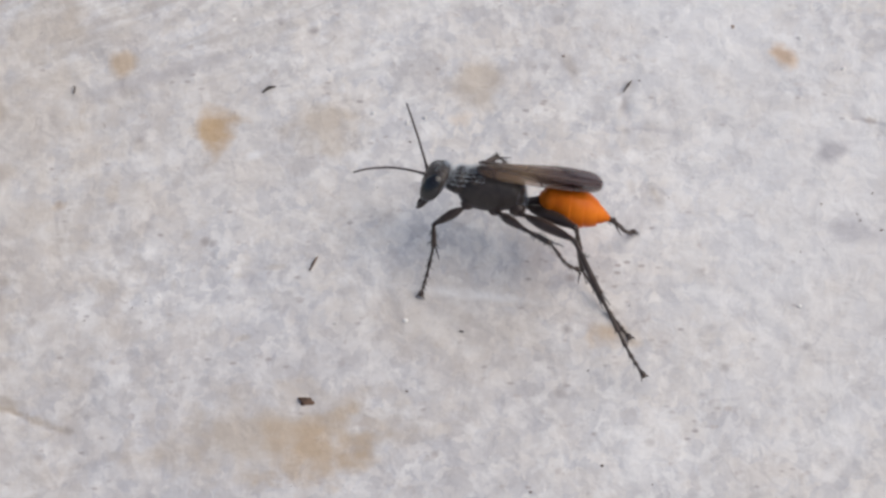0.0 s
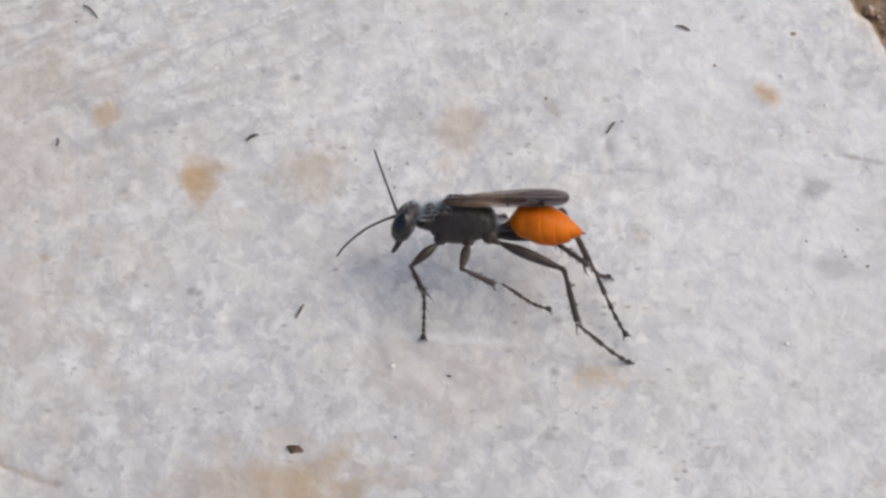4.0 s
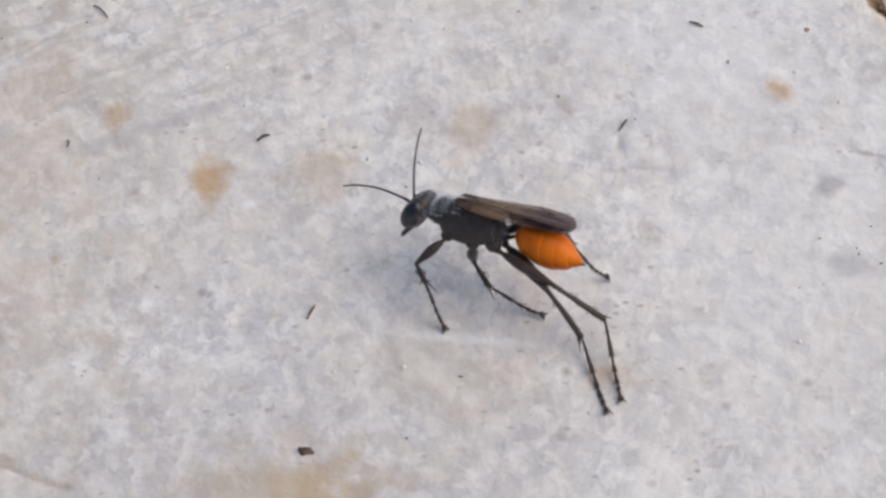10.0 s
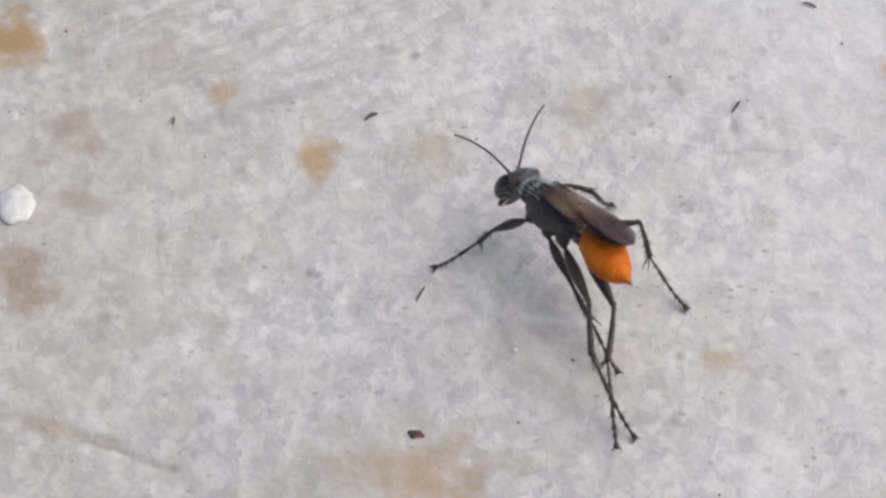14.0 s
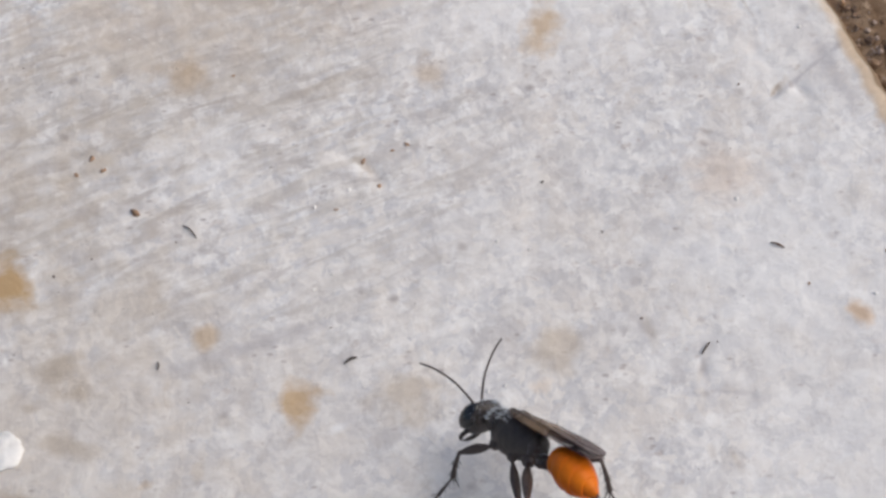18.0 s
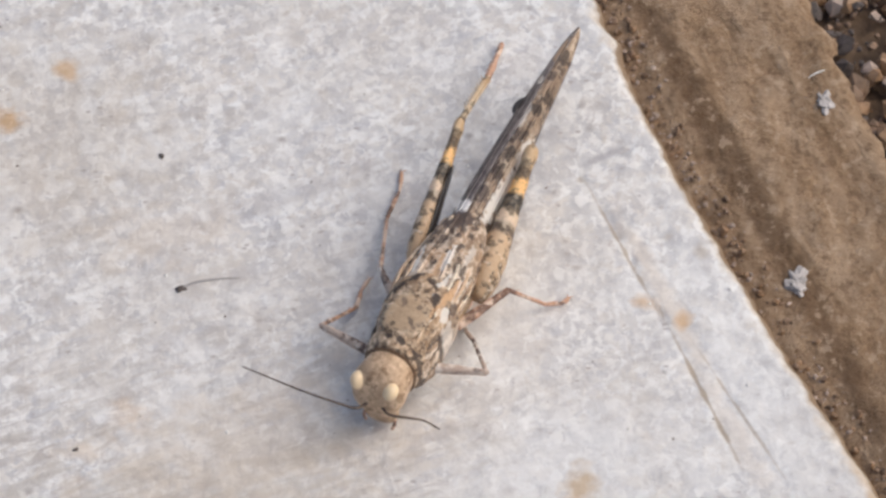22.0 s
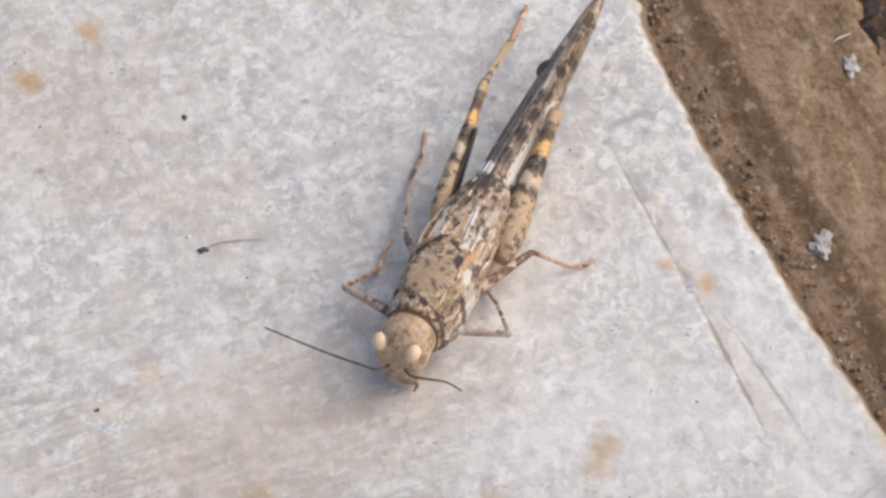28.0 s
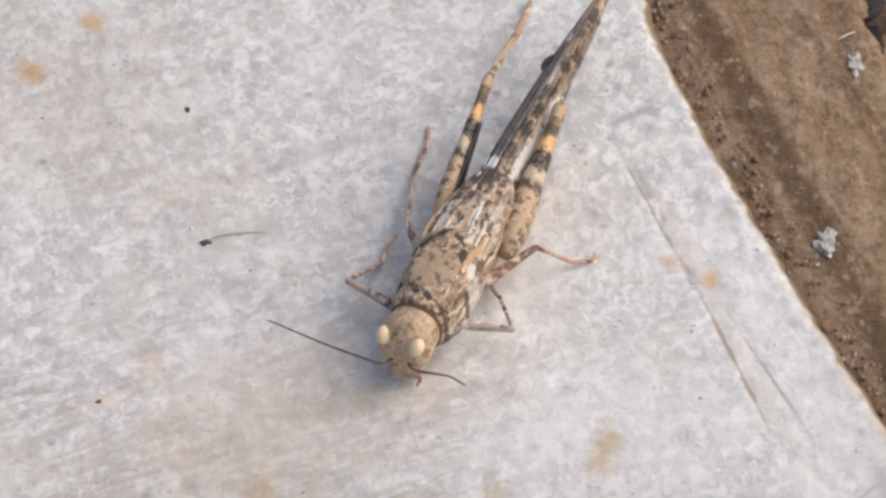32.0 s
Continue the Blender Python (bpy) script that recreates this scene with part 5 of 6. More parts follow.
# ---- the grasshopper: head towards +x, left +y ----
def mottled(name, pale, mid, dark, scale=900.0, amount=0.5, rough=0.6, seed=0.0, stretch=1.0):
    """Pale, tan and dark patches with hard edges at two sizes, drawn out along x by stretch."""
    m = Mat(name, rough, spec=0.4)
    v = m.mapped((1 / stretch, 1, 1), (seed, seed * 0.7, 0))
    a, b, c, d = m.noise(scale, 4, 0.6, v), m.noise(scale * 0.45, 4, 0.6, v), m.noise(scale * 3.5, 3, 0.6, v), m.noise(scale * 1.9, 3, 0.55, v)
    col = m.ramp(b, (0.42, pale), (0.47, mid), (0.55, mid), (0.60, pale))
    col = m.mix(m.ramp(d, (0.54, 0.0), (0.60, 0.7)), col, tuple(0.5 * (x + y) for x, y in zip(mid, dark)))
    col = m.mix(m.ramp(a, (0.66 - amount * 0.2, 0.0), (0.69 - amount * 0.2, 0.95)), col, dark)
    col = m.mix(m.ramp(c, (0.50, 0.0), (0.70, 0.45)), col, pale)
    return m.done(col, m.math("ADD", a, m.math("MULTIPLY", c, 0.6)), 0.00022)


def pied(name, pale, mid, deep, marks, stretch=1.0, scale=900.0, seed=0.0, rough=0.6):
    """Tan ground with paler and deeper grain drawn out along x, and patches (x, y, half-length, half-width, turn, colour, strength)."""
    m = Mat(name, rough, spec=0.35)
    v = m.mapped((1 / stretch, 1, 1), (seed, seed * 0.7, 0))
    a, b, c = m.noise(scale, 4, 0.62, v), m.noise(scale * 0.4, 4, 0.6, v), m.noise(scale * 3.0, 3, 0.6)
    half = tuple(0.5 * (x + y) for x, y in zip(mid, deep))
    col = m.ramp(b, (0.40, pale), (0.47, mid), (0.54, mid), (0.62, pale))
    col = m.mix(m.ramp(a, (0.49, 0.0), (0.54, 0.75)), col, half)
    col = m.mix(m.ramp(m.noise(scale * 1.7, 3, 0.6, m.mapped((1 / stretch, 1, 1), (0.4, seed, 0))), (0.53, 0.0), (0.57, 0.95)), col, deep)
    col = m.mix(m.ramp(a, (0.36, 0.75), (0.42, 0.0)), col, tuple(min(0.9, 1.15 * x) for x in pale))
    col = m.mix(m.ramp(c, (0.52, 0.0), (0.64, 0.55)), col, pale)
    col = m.mix(m.ramp(c, (0.34, 0.6), (0.44, 0.0)), col, half)
    shake = m.math("MULTIPLY", m.math("SUBTRACT", m.noise(1500, 3, 0.6), 0.5), 2.6)
    for x, y, along, across, turned, colour, power in marks:
        p = m.mapped((along * MM, across * MM, 1000.0), (x * MM, y * MM, 0), (0, 0, radians(turned)), "TEXTURE")
        node = m.n("ShaderNodeVectorMath", operation="LENGTH")
        m.put(node.inputs[0], p)
        near = m.ramp(m.math("ADD", node.outputs["Value"], shake), (0.8, power), (1.15, 0.0))
        col = m.mix(near, col, colour)
    return m.done(col, m.math("ADD", a, m.math("MULTIPLY", c, 0.6)), 0.00024)


def banded(name, along, length, stops, rough=0.5, speckled=0.0):
    """Colour bands along one axis from 0 to length, with mottling."""
    m = Mat(name, rough, spec=0.4)
    a, b = m.noise(900, 4, 0.62), m.noise(2600, 3)
    u = m.math("MULTIPLY", m.axis(along), 1 / (length * MM))
    u = m.math("ADD", u, m.math("MULTIPLY", m.math("SUBTRACT", a, 0.5), 0.10))
    col = m.ramp(u, *stops)
    col = m.mix(m.ramp(a, (0.525, 0.0), (0.575, 0.85)), col, (0.10, 0.068, 0.042))
    if speckled:
        first = m.ramp(u, (0.40, 1.0), (0.58, 0.35))
        spots = m.ramp(m.noise(1500, 2, 0.5), (0.60, 0.0), (0.64, 0.85))
        col = m.mix(m.math("MULTIPLY", spots, first), col, (0.10, 0.068, 0.045))
        col = m.mix(m.math("MULTIPLY", m.ramp(m.noise(1100, 2), (0.58, 0.0), (0.63, 0.7)), first), col, (0.74, 0.60, 0.46))
    col = m.mix(m.ramp(b, (0.45, 0.0), (0.75, 0.35)), col, (0.62, 0.50, 0.36))
    return m.done(col, m.math("ADD", a, b), 0.00006)


SAND, TAN, UMBER = (0.56, 0.43, 0.30), (0.42, 0.29, 0.18), (0.06, 0.04, 0.03)
HEAD = mottled("sandy_head", (0.68, 0.49, 0.33), (0.52, 0.355, 0.23), (0.30, 0.185, 0.105), 1100, 0.35, 0.45)
CHAR, LEAD, BONE, RUSTY, CLAY = (0.05, 0.035, 0.03), (0.09, 0.066, 0.06), (0.80, 0.76, 0.71), (0.62, 0.38, 0.21), (0.44, 0.295, 0.175)
MARKS = [  # patches on the back, shared by the saddle and the wing bases
    (3.5, 0.0, 3.1, 2.6, 0, (0.16, 0.11, 0.075), 0.6), (3.5, 0.0, 2.7, 2.15, 0, (0.68, 0.52, 0.36), 0.55), (3.5, 0.0, 2.25, 1.75, 0, CLAY, 0.45), (2.4, -0.6, 0.6, 0.3, 30, LEAD, 0.6), (4.6, 1.0, 0.5, 0.22, 60, LEAD, 0.6), (6.2, -0.5, 0.40, 0.36, 0, CHAR, 0.95), (6.2, 0.65, 0.45, 0.42, 0, CHAR, 0.95), (4.9, -0.7, 0.3, 0.22, 0, CHAR, 0.7), (3.4, -2.2, 0.4, 0.3, 0, CHAR, 0.8),
    (5.2, -2.8, 1.3, 0.3, 0, CHAR, 0.9), (6.6, 2.3, 0.5, 0.5, 0, CHAR, 0.85), (4.2, 0.7, 0.5, 0.2, 40, LEAD, 0.6), (2.6, 0.9, 0.3, 0.3, 0, LEAD, 0.6), (7.0, -1.3, 0.4, 0.3, 0, LEAD, 0.7),
    (0.5, -2.05, 1.3, 0.38, 140, CHAR, 0.95), (-1.1, -0.8, 0.6, 0.5, 0, CHAR, 0.95), (-0.9, 0.5, 0.55, 0.45, 0, CHAR, 0.9), (0.8, 0.0, 0.22, 0.2, 0, CHAR, 0.8), (0.8, 1.7, 0.85, 0.34, 10, CHAR, 0.95),
    (-5.8, -1.4, 0.4, 0.25, 0, CHAR, 0.9), (-6.3, -0.5, 0.55, 0.36, 0, LEAD, 0.9), (-4.9, 0.4, 0.26, 0.22, 0, CHAR, 0.9), (-3.3, -0.1, 0.3, 0.24, 0, CHAR, 0.9), (-3.4, 1.1, 0.26, 0.22, 0, CHAR, 0.9),
    (-4.7, 1.6, 0.26, 0.22, 0, CHAR, 0.9), (-2.6, -2.2, 0.8, 0.25, 15, CHAR, 0.85), (-4.6, -2.3, 0.6, 0.2, 15, LEAD, 0.8), (-7.1, -1.6, 0.6, 0.25, 0, LEAD, 0.85), (-7.0, 0.7, 0.45, 0.3, 0, LEAD, 0.8),
    (-9.1, -0.3, 1.5, 1.7, 0, LEAD, 0.9), (0.2, 2.35, 3.2, 0.28, -6, RUSTY, 0.8), (-2.6, 0.3, 1.8, 0.3, 0, RUSTY, 0.55), (2.2, 3.2, 1.2, 0.3, 0, BONE, 0.5), (0.2, 3.0, 0.9, 0.22, 0, LEAD, 0.75), (3.4, 3.1, 0.5, 0.25, 20, CHAR, 0.8), (-3.6, 2.4, 0.8, 0.22, 0, CHAR, 0.8), (-5.8, 1.2, 0.6, 0.25, 0, CHAR, 0.8), (-0.6, 1.25, 0.7, 0.2, 0, CHAR, 0.7), (-3.6, -1.75, 2.0, 0.28, 5, BONE, 0.85),
    (-4.0, 0.85, 1.8, 0.3, 0, BONE, 0.75), (-1.6, 1.5, 1.6, 0.26, -5, BONE, 0.7), (1.5, 2.75, 0.9, 0.3, 0, BONE, 0.8), (-2.0, 2.8, 1.6, 0.25, 0, BONE, 0.6), (-5.5, 2.3, 1.2, 0.28, 0, BONE, 0.45),
]
PRONOTUM = pied("mottled_pronotum", (0.70, 0.545, 0.40), (0.43, 0.285, 0.175), (0.08, 0.052, 0.036), MARKS, 1.0, 820, 0.3)
BACK = pied("mottled_back", (0.74, 0.61, 0.49), (0.43, 0.29, 0.19), (0.07, 0.048, 0.038), MARKS, 1.8, 820, 0.7)
DASHES = [(-25.5, 0.6, 0.9, 0.5, 0, CHAR, 0.9), (-27.6, 0.9, 0.9, 0.4, 0, CHAR, 0.8), (-33.0, 0.5, 1.0, 0.4, 0, CHAR, 0.85), (-22.0, 0.9, 0.8, 0.3, 0, CHAR, 0.8), (-19.0, 0.7, 1.0, 0.4, 0, CHAR, 0.85),
          (-16.4, 0.6, 1.3, 0.5, 0, CHAR, 0.85), (-13.2, 0.5, 1.2, 0.45, 0, LEAD, 0.85), (-30.0, 0.4, 0.8, 0.3, 0, LEAD, 0.7), (-14.0, 1.45, 5.0, 0.3, 0, BONE, 0.9), (-20.5, 1.35, 2.4, 0.22, 0, BONE, 0.7), (-24.0, 0.2, 1.6, 0.2, 0, BONE, 0.6)]
TEGMEN = pied("streaked_tegmen", (0.60, 0.49, 0.38), (0.36, 0.255, 0.18), (0.09, 0.062, 0.05), DASHES, 2.2, 800, 0.2, 0.5)
TEGMEN_GREY = pied("grey_tegmen", (0.24, 0.21, 0.205), (0.15, 0.128, 0.125), (0.06, 0.05, 0.05), [
    (-11.3, -0.7, 1.0, 0.7, 30, (0.80, 0.78, 0.77), 0.85), (-9.0, -0.8, 1.2, 1.6, 0, LEAD, 0.9), (-25.7, -1.2, 1.1, 0.5, 0, CHAR, 0.95), (-29.0, -0.3, 0.7, 0.2, 0, BONE, 0.6), (-34.0, -0.3, 2.0, 0.3, 0, TAN, 0.6)], 2.6, 700, 0.9, 0.5)
CREAM_RIDGE = mottled("cream_ridge", (0.82, 0.72, 0.58), (0.60, 0.42, 0.28), (0.12, 0.08, 0.055), 900, 0.5, 0.6, 0.5, 1.6)
EYE_CREAM = plain("cream_eye", (0.94, 0.70, 0.45), 0.3, 2500, 0.12, spec=0.5)
BELLY = mottled("sandy_belly", SAND, TAN, (0.14, 0.10, 0.07), 900, 0.3)
BROWN_FEELER = banded("feeler_brown", 0, 11.0, ((0.0, (0.18, 0.12, 0.085)), (0.6, (0.13, 0.085, 0.065)), (1.0, (0.09, 0.06, 0.05))))
PALE_LEG = mottled("pale_leg", (0.76, 0.68, 0.61), (0.52, 0.40, 0.33), (0.14, 0.095, 0.08), 620, 0.6)
PINK_LEG = mottled("pink_leg", (0.76, 0.58, 0.46), (0.58, 0.34, 0.23), (0.17, 0.095, 0.07), 620, 0.58)
HIND = banded("banded_femur", 0, 15.6, ((0.0, (0.47, 0.315, 0.19)), (0.40, (0.57, 0.395, 0.25)), (0.44, (0.10, 0.07, 0.055)), (0.48, (0.10, 0.07, 0.055)), (0.51, (0.70, 0.54, 0.40)), (0.585, (0.72, 0.54, 0.38)), (0.61, (0.03, 0.025, 0.022)), (0.70, (0.025, 0.022, 0.02)),
                                        (0.725, (0.86, 0.50, 0.19)), (0.82, (0.86, 0.50, 0.20)), (0.85, (0.10, 0.065, 0.04)), (0.90, (0.12, 0.075, 0.045)), (0.93, (0.60, 0.43, 0.26)), (1.0, (0.56, 0.38, 0.22))), speckled=0.46)
RIM = plain("brown_rim", (0.22, 0.13, 0.075), 0.5, 1800, 0.5)
HIND_INNER = plain("black_inner_femur", (0.03, 0.026, 0.026), 0.4, 2200, 0.4)
SHIN = banded("hind_shin", 0, 14.0, ((0.0, (0.14, 0.09, 0.05)), (0.08, (0.74, 0.58, 0.40)), (0.5, (0.74, 0.56, 0.36)), (0.75, (0.50, 0.28, 0.13)), (1.0, (0.58, 0.36, 0.24))))


def leg_joint(bm, points, fat, spines=0, seed=0):
    limb(bm, [(*p, r * fat) for *p, r in points], 5, 10)
    rnd = random.Random(seed)
    for k in range(spines):
        i = rnd.randrange(len(points) - 1)
        u = rnd.random()
        p = Vector(points[i][:3]).lerp(Vector(points[i + 1][:3]), u)
        a = rnd.uniform(0, math.tau)
        limb(bm, [(*p, 0.05), (p.x - 0.3, p.y + 0.4 * math.cos(a), p.z + 0.4 * math.sin(a), 0.008)], 1, 5)


def grasshopper():
    root = tagged(new("grasshopper"), "mottled sandy-brown grasshopper resting on the marble slab", "grasshopper")
    # head
    bm = bmesh.new()
    hull(bm, [(7.1, 0, 4.95, 2.2, 2.45), (8.3, 0, 4.9, 2.36, 2.5), (9.3, 0, 4.7, 2.5, 2.5), (10.15, 0, 4.3, 2.3, 2.25), (10.7, 0, 3.85, 1.7, 1.75), (10.9, 0, 3.65, 0.6, 0.75)], 6, 30, 2.2)
    for v in bm.verts:
        if v.co.z < 4.0:
            v.co.x -= 0.22 * (4.0 - v.co.z)
    head = part("head", bm, HEAD, root, "smooth sandy-brown head")
    head.matrix_basis = Matrix.Translation((7.4 * MM, 0, 0)) @ pose(0, 0, 0, 0, 0, -5.5) @ Matrix.Translation((-7.4 * MM, 0, 0))
    for s in (1, -1):
        bm = bmesh.new()
        ball(bm, 10.15, 1.56 * s, 5.75, 0.84, 0.66, 0.84, 22, 14, Euler((radians(-30 * s), radians(24), 0)).to_matrix().to_4x4())
        part("eye", bm, EYE_CREAM, head, "pale cream compound eye")
        bm = bmesh.new()
        limb(bm, [(9.2, 1.2 * s, 2.0, 0.55), (9.3, 0.9 * s, 1.1, 0.45), (9.1, 0.3 * s, 0.6, 0.2)], 4, 10)
        part("mandible", bm, HEAD, head)
        bm = bmesh.new()
        limb(bm, [(9.2, 1.3 * s, 1.5, 0.2), (9.7, 1.5 * s, 0.9, 0.17), (9.8, 1.3 * s, 0.4, 0.14)], 4, 8)
        part("palp", bm, PINK_LEG, head)
    bm = bmesh.new()
    hull(bm, [(9.3, 0, 2.2, 1.3, 0.9), (9.9, 0, 1.7, 1.25, 0.7), (9.9, 0, 1.2, 0.8, 0.3)], 4, 18)
    part("upper_lip", bm, HEAD, head)
    bm = bmesh.new()
    hull(bm, [(7.34, 0, 5.0, 2.38, 2.66), (7.39, 0, 5.0, 2.43, 2.74), (7.43, 0, 5.0, 2.38, 2.66)], 3, 30, 2.2)
    part("collar", bm, RIM, root, "dark rim behind the head")
    # antennae
    for pts, s in ((((10.5, -0.7, 3.9), (11.75, -1.4, 4.1), (12.2, -3.0, 4.6), (12.42, -6.6, 5.2), (12.3, -11.8, 5.9)), -1), (((10.5, 0.4, 3.9), (11.5, 1.6, 4.2), (11.3, 3.5, 4.3), (11.07, 4.72, 4.2), (11.33, 6.25, 4.0)), 1)):
        bm = bmesh.new()
        cur = spline(pts, 6)
        ringed = []
        for i, (a, b) in enumerate(zip(cur, cur[1:])):
            r = 0.17 - 0.004 * i
            ringed += [(*a, r * 0.8), (*(a + (b - a) * 0.75), r)]
        limb(bm, ringed + [(*cur[-1], 0.04)], 1, 8)
        part("antenna", bm, BROWN_FEELER, root, "thin brown banded antenna")
    # pronotum: saddle over the front of the body
    bm = bmesh.new()
    hull(bm, [(7.3, 0, 5.0, 2.45, 2.8), (6.0, 0, 5.0, 2.7, 3.0), (4.6, 0, 5.0, 2.6, 2.85), (3.2, 0, 5.05, 2.85, 3.0), (1.2, 0, 5.15, 3.25, 3.2), (-0.6, 0, 5.3, 3.1, 3.15), (-1.6, 0, 5.6, 2.0, 2.6)], 7, 34, 2.4)
    for v in bm.verts:
        if v.co.z > 7:
            v.co.z += 0.35 * math.exp(-((v.co.y / 0.45) ** 2))
            v.co.z -= 0.25 * math.exp(-(((v.co.x - 4.7) / 0.25) ** 2)) + 0.18 * math.exp(-(((v.co.x - 3.4) / 0.2) ** 2))
        v.co.z += 0.10 * noise.noise(v.co * 1.6)
    part("pronotum", bm, PRONOTUM, root, "mottled saddle-shaped pronotum")
    bm = bmesh.new()  # raised hind plate of the saddle
    hull(bm, [(6.0, 0, 7.7, 0.4, 0.25), (5.6, 0, 7.8, 1.3, 0.42), (4.4, 0, 7.95, 1.95, 0.5), (2.6, 0, 8.1, 2.1, 0.5), (1.6, 0, 8.1, 1.8, 0.45), (1.0, 0, 8.05, 1.0, 0.35), (0.8, 0, 8.0, 0.2, 0.2)], 6, 26)
    for v in bm.verts:
        v.co.z += 0.14 * noise.noise(v.co * 1.7)
    part("saddle_plate", bm, PRONOTUM, root, "raised tan plate on the saddle")
    for s in (1, -1):
        bm = bmesh.new()
        limb(bm, [(7.0, 1.55 * s, 7.0, 0.14), (5.2, 1.75 * s, 7.25, 0.2), (3.6, 1.7 * s, 7.4, 0.14), (1.6, 2.2 * s, 7.5, 0.22), (-0.6, 2.3 * s, 7.3, 0.16)], 5, 8)
        part("side_ridge", bm, CREAM_RIDGE, root, "cream ridge along the saddle")
        for y0, y1, z0, fat in ((2.75, 1.7, 6.9, 0.22), (1.9, 1.0, 7.5, 0.2), (1.0, 0.4, 7.95, 0.18), (3.15, 2.1, 6.0, 0.2)):
            bm = bmesh.new()
            limb(bm, [(0.0, y0 * s, z0, fat * 0.6), (-2.6, y0 * s * 1.05, z0 + 0.1, fat), (-5.6, (y0 * 0.6 + y1 * 0.4) * s, z0 + 0.1, fat), (-9.6, y1 * s, z0 - 0.05, fat * 0.7)], 6, 8)
            for v in bm.verts:
                v.co.z += 0.12 * noise.noise(v.co * 1.4)
            part("back_ridge", bm, CREAM_RIDGE if y0 > 1.5 else BACK, root, "pale raised ridge on the wing base")
        bm = bmesh.new()
        hull(bm, [(7.0, 2.2 * s, 4.6, 0.3, 1.5), (5.0, 2.55 * s, 4.3, 0.45, 2.0), (2.6, 2.75 * s, 4.4, 0.5, 2.1), (0.2, 3.0 * s, 4.9, 0.4, 1.6), (-0.8, 3.0 * s, 5.2, 0.15, 0.8)], 5, 18)
        for v in bm.verts:
            v.co.y += 0.12 * s * noise.noise(v.co * 1.2)
        part("side_lobe", bm, BACK, root, "mottled side flap of the saddle")
    # abdomen and chest below the wings
    bm = bmesh.new()
    hull(bm, [(6.0, 0, 3.6, 2.2, 2.2), (2.0, 0, 3.6, 2.8, 2.5), (-3.0, 0, 3.7, 3.0, 2.5), (-9.0, 0, 3.7, 2.5, 2.2), (-15.0, 0, 3.7, 1.9, 1.7), (-20.0, 0, 3.8, 1.1, 1.1), (-22.5, 0, 3.9, 0.3, 0.3)], 5, 26)
    part("abdomen", bm, BELLY, root)
    # the back behind the pronotum: wing bases, broad and mottled
    bm = bmesh.new()
    hull(bm, [(0.5, 0, 5.4, 3.0, 2.5), (-3.0, 0.0, 5.5, 3.25, 2.6), (-6.5, 0.1, 5.6, 2.9, 2.5), (-9.5, 0.2, 5.7, 2.1, 2.1), (-10.6, 0.2, 5.7, 1.5, 1.7)], 6, 30, 2.3)
    for v in bm.verts:
        v.co.z += 0.16 * noise.noise(v.co * 1.1) + 0.12 * math.sin(v.co.y * 3.2) * (1 if v.co.z > 6 else 0)
    part("wing_base", bm, BACK, root, "broad mottled wing bases over the back")
    # folded forewings, a long narrow roof
    for s, mat in ((1, TEGMEN), (-1, TEGMEN_GREY)):
        bm = bmesh.new()
        rings = []
        for x, half, top, low in spline([(-8.5, 1.9, 7.6, 4.6), (-13.0, 1.75, 7.5, 4.5), (-20.0, 1.55, 7.2, 4.6), (-27.0, 1.2, 6.8, 4.8), (-33.0, 0.85, 6.3, 5.0), (-36.5, 0.45, 5.9, 5.2), (-37.8, 0.08, 5.6, 5.4)], 6):
            ring = []
            for k in range(8):
                u = k / 7
                ring.append(Vector((x, s * (0.05 + half * math.sin(u * math.pi / 2)), low + (top - low) * math.cos(u * math.pi / 2))))
            for k in range(8):
                u = 1 - k / 7
                ring.append(Vector((x, s * (0.03 + (half - 0.12) * math.sin(u * math.pi / 2)), low - 0.02 + (top - 0.12 - low) * math.cos(u * math.pi / 2))))
            rings.append(ring)
        skin(bm, rings)
        for v in bm.verts:
            v.co.z += 0.05 * math.sin(v.co.y * 14 + v.co.x * 0.4) + 0.06 * noise.noise(v.co * 1.3)
        wing = part("forewing", bm, mat, root, "long narrow folded forewing with dark mottling")
        bm = bmesh.new()
        for half, z0 in ((1.25, 7.15), (0.75, 7.45), (1.62, 6.2)):
            limb(bm, [(-9, s * half, z0, 0.08), (-18, s * half * 0.88, z0 - 0.25, 0.08), (-27, s * half * 0.66, z0 - 0.6, 0.06), (-34.5, s * half * 0.32, z0 - 1.15, 0.03)], 6, 6)
        part("wing_vein", bm, mat, wing)
    bm = bmesh.new()
    limb(bm, [(-24.4, -1.0, 6.2, 0.12), (-25.2, -1.28, 6.2, 0.3), (-26.2, -1.25, 6.1, 0.3), (-27.2, -0.9, 6.0, 0.12)], 5, 10)
    part("wing_lobe", bm, HIND_INNER, root, "small dark lobe at the wing edge")
    # fore and middle legs: thigh, shin, foot
    legs = [
        (((4.6, -2.2, 3.0), (3.34, -8.34, 3.4), (-1.82, -7.31, 0.9), (-5.92, -7.83, 0.25)), PALE_LEG, PINK_LEG),
        (((-1.0, -2.6, 3.2), (-5.0, -6.2, 3.2), (-12.9, -9.0, 0.9), (-19.3, -10.3, 0.25)), PALE_LEG, PINK_LEG),
        (((4.4, 2.3, 3.2), (3.11, 7.28, 3.2), (-1.63, 4.07, 1.2), (-3.86, 2.43, 0.25)), PALE_LEG, PALE_LEG),
        (((-1.0, 2.8, 3.2), (-6.0, 5.7, 4.0), (-8.3, 8.3, 0.8), (-10.2, 9.7, 0.25)), PINK_LEG, PINK_LEG),
    ]
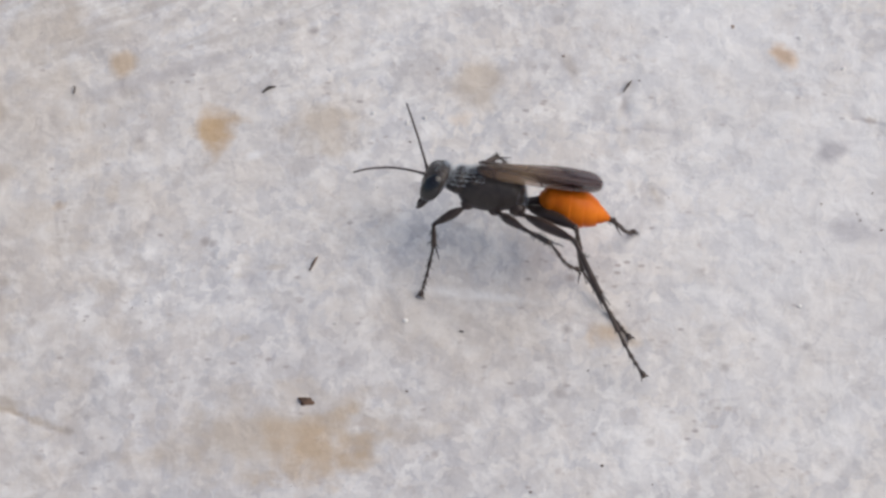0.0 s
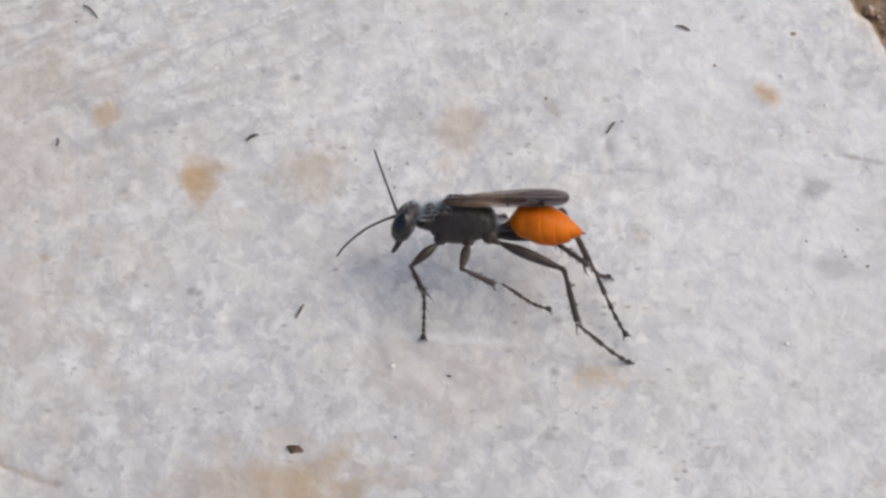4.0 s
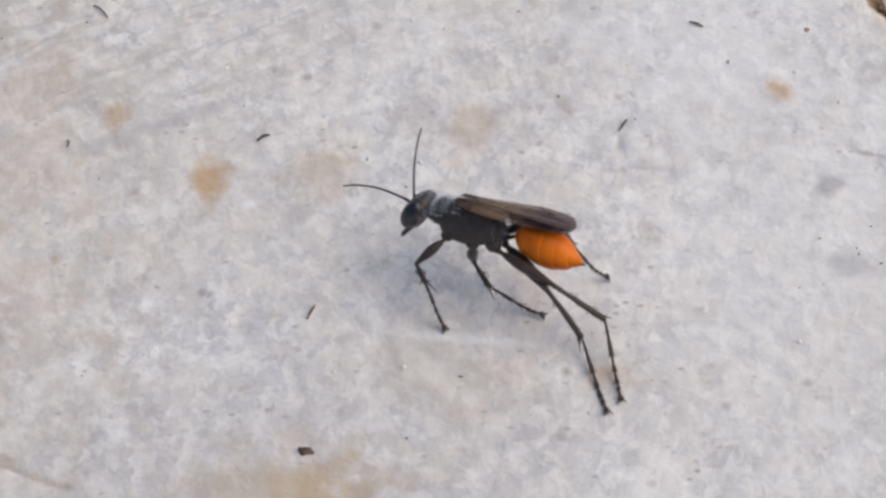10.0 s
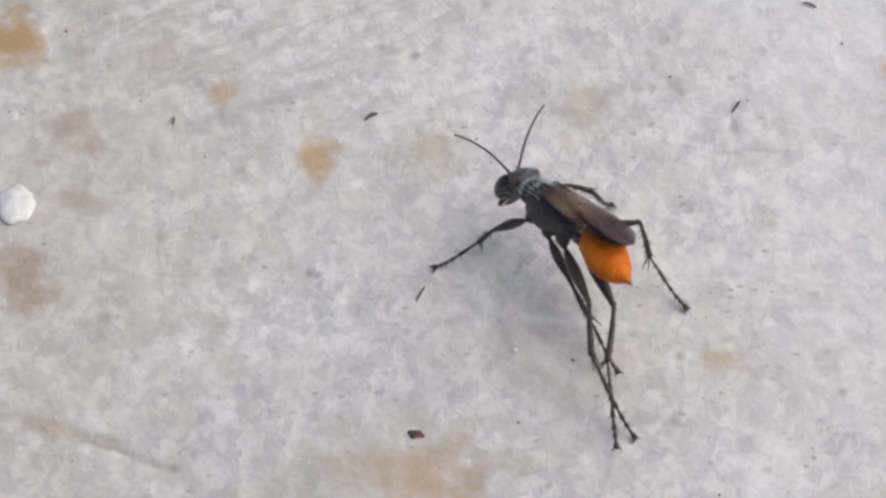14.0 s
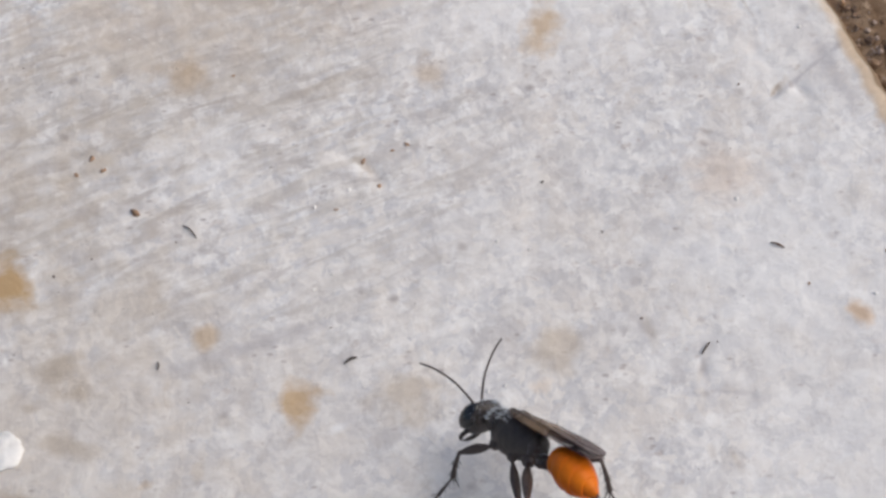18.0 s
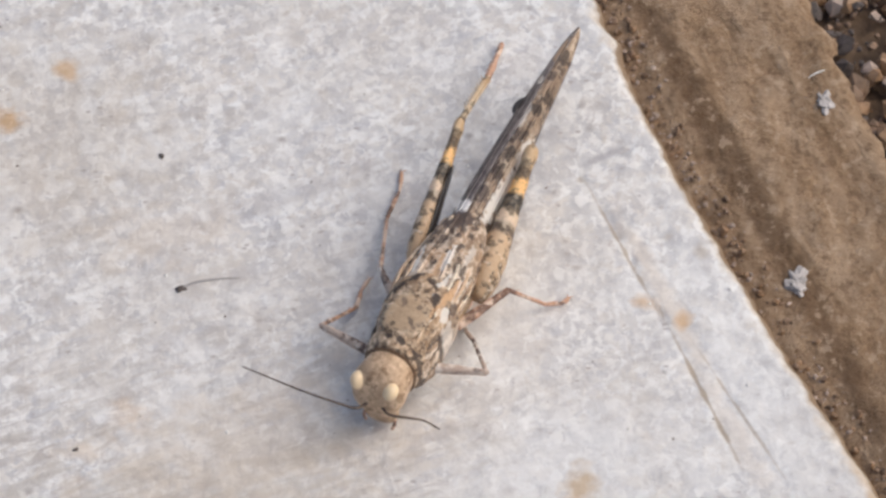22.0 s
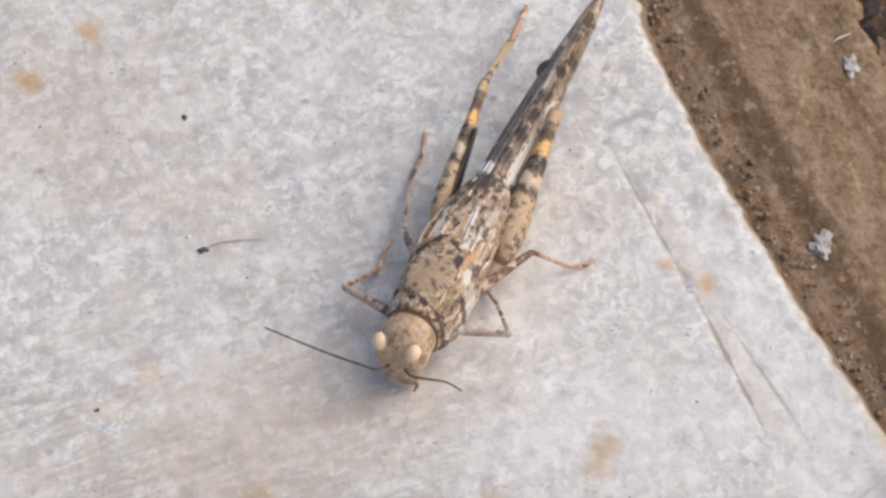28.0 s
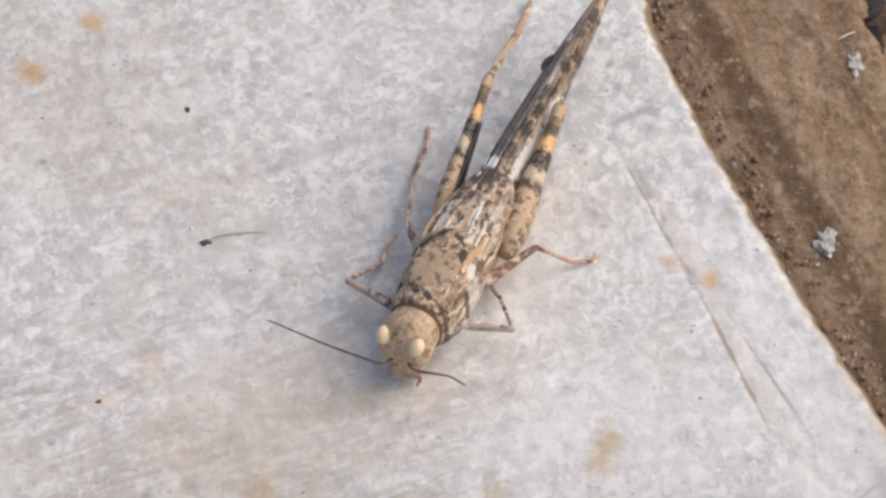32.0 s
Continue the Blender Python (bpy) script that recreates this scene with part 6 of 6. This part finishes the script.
    for i, (pts, mat, low) in enumerate(legs):
        a, b, c, d = (Vector(p) for p in pts)
        bm = bmesh.new()
        leg_joint(bm, [(*a, 0.44), (*a.lerp(b, 0.35), 0.46), (*a.lerp(b, 0.8), 0.34), (*b, 0.3)], 1.0)
        part("femur", bm, mat, root)
        bm = bmesh.new()
        leg_joint(bm, [(*b, 0.24), (*b.lerp(c, 0.3), 0.19), (*c, 0.18)], 1.0, 8, i)
        part("tibia", bm, low if i != 2 else mat, root)
        bm = bmesh.new()
        side = (d - c).cross(Vector((0, 0, 1))).normalized() * (0.35 if i % 2 else -0.25)
        leg_joint(bm, [(*c, 0.18), (*(c.lerp(d, 0.4) + side * 0.6), 0.22), (*(c.lerp(d, 0.6) + side), 0.15), (*(c.lerp(d, 0.9) + side * 0.4), 0.22), (*d, 0.12)], 1.0)
        for s in (-1, 1):
            limb(bm, [(*d, 0.1), (d.x - 0.5, d.y + 0.3 * s, d.z - 0.05, 0.02)], 2, 6)
        part("tarsus", bm, low, root)
    # hind legs: heavy banded thighs along the body
    for hip, knee, ankle, toe in (((-5.2, -3.3, 4.2), (-21.1, -4.96, 7.2), (-30.3, -6.15, 3.6), (-38.1, -7.85, 0.5)), ((-4.0, 3.6, 4.0), (-20.35, 2.37, 7.1), (-9.6, 1.6, 1.0), (-5.6, 1.8, 0.4))):
        hip, knee, ankle, toe = Vector(hip), Vector(knee), Vector(ankle), Vector(toe)
        l = (knee - hip).length
        thigh = bmesh.new()
        limb(thigh, [(0, 0, 0, 0.7), (1.2, 0, 0, 1.25), (3.5, 0, 0, 1.55), (6.5, 0, 0, 1.35), (10.0, 0, 0, 1.05), (l - 2.4, 0, 0, 0.74), (l - 1.0, 0, 0, 0.85), (l - 0.2, 0, 0, 0.7), (l + 0.2, 0, 0, 0.3)], 5, 16, 0.62 if hip.y < 0 else 0.84)
        for v in thigh.verts:
            ridge = math.sin(v.co.x * 3.0 + abs(v.co.z) * 2.2)
            if 1.5 < v.co.x < l - 3:
                v.co.y *= 1 + 0.05 * ridge
        f = part("hind_femur", thigh, HIND, root, "stout banded hind thigh, orange and black")
        f.matrix_basis = aimed(hip, knee - hip, Vector((0, 0, 1)))
        bm = bmesh.new()
        hull(bm, [(1.5, 0, -0.2, 0.2, 0.5), (4.0, 0, -0.1, 0.25, 0.9), (8.0, 0, 0, 0.2, 0.7), (11.0, 0, 0, 0.1, 0.35)], 4, 12)
        bmesh.ops.translate(bm, vec=(0, -0.80 if hip.y < 0 else 0.80, 0.45 if hip.y < 0 else 0), verts=bm.verts)
        part("inner_face", bm, HIND_INNER, f, "black inner face of the thigh")
        l2 = (ankle - knee).length
        bm = bmesh.new()
        limb(bm, [(0, 0, 0, 0.42), (1.0, 0, 0, 0.32), (l2 * 0.6, 0, 0, 0.30), (l2, 0, 0, 0.36)], 5, 12)
        spines = bmesh.new()
        for k in range(9):
            for w in (-1, 1):
                x = l2 * (0.25 + 0.08 * k)
                limb(spines, [(x, 0.2 * w, 0.2, 0.09), (x + 0.45, 0.45 * w, 0.62, 0.01)], 1, 6)
        sh = part("hind_tibia", bm, SHIN, root, "spiny yellowish hind shin")
        tagged(part("spines", spines, SHIN, sh), kind="stuff")
        sh.matrix_basis = aimed(knee, ankle - knee, Vector((0, 0, 1)))
        bm = bmesh.new()
        way = toe - ankle
        leg_joint(bm, [(*(ankle - ankle), 0.33), (*(way * 0.35), 0.36), (*(way * 0.5), 0.25), (*(way * 0.9), 0.28), (*way, 0.14)], 1.0)
        ft = part("hind_tarsus", bm, PINK_LEG, root)
        ft.location = ankle * MM
    return root


HOPPER = grasshopper()
HOPPER.matrix_basis = Matrix.Translation((-11.06 * MM, 68.81 * MM, 0)) @ pose(0, 0, 0, 0, 0, -113.08)

debris()
flecks()
crumbs()
motions()
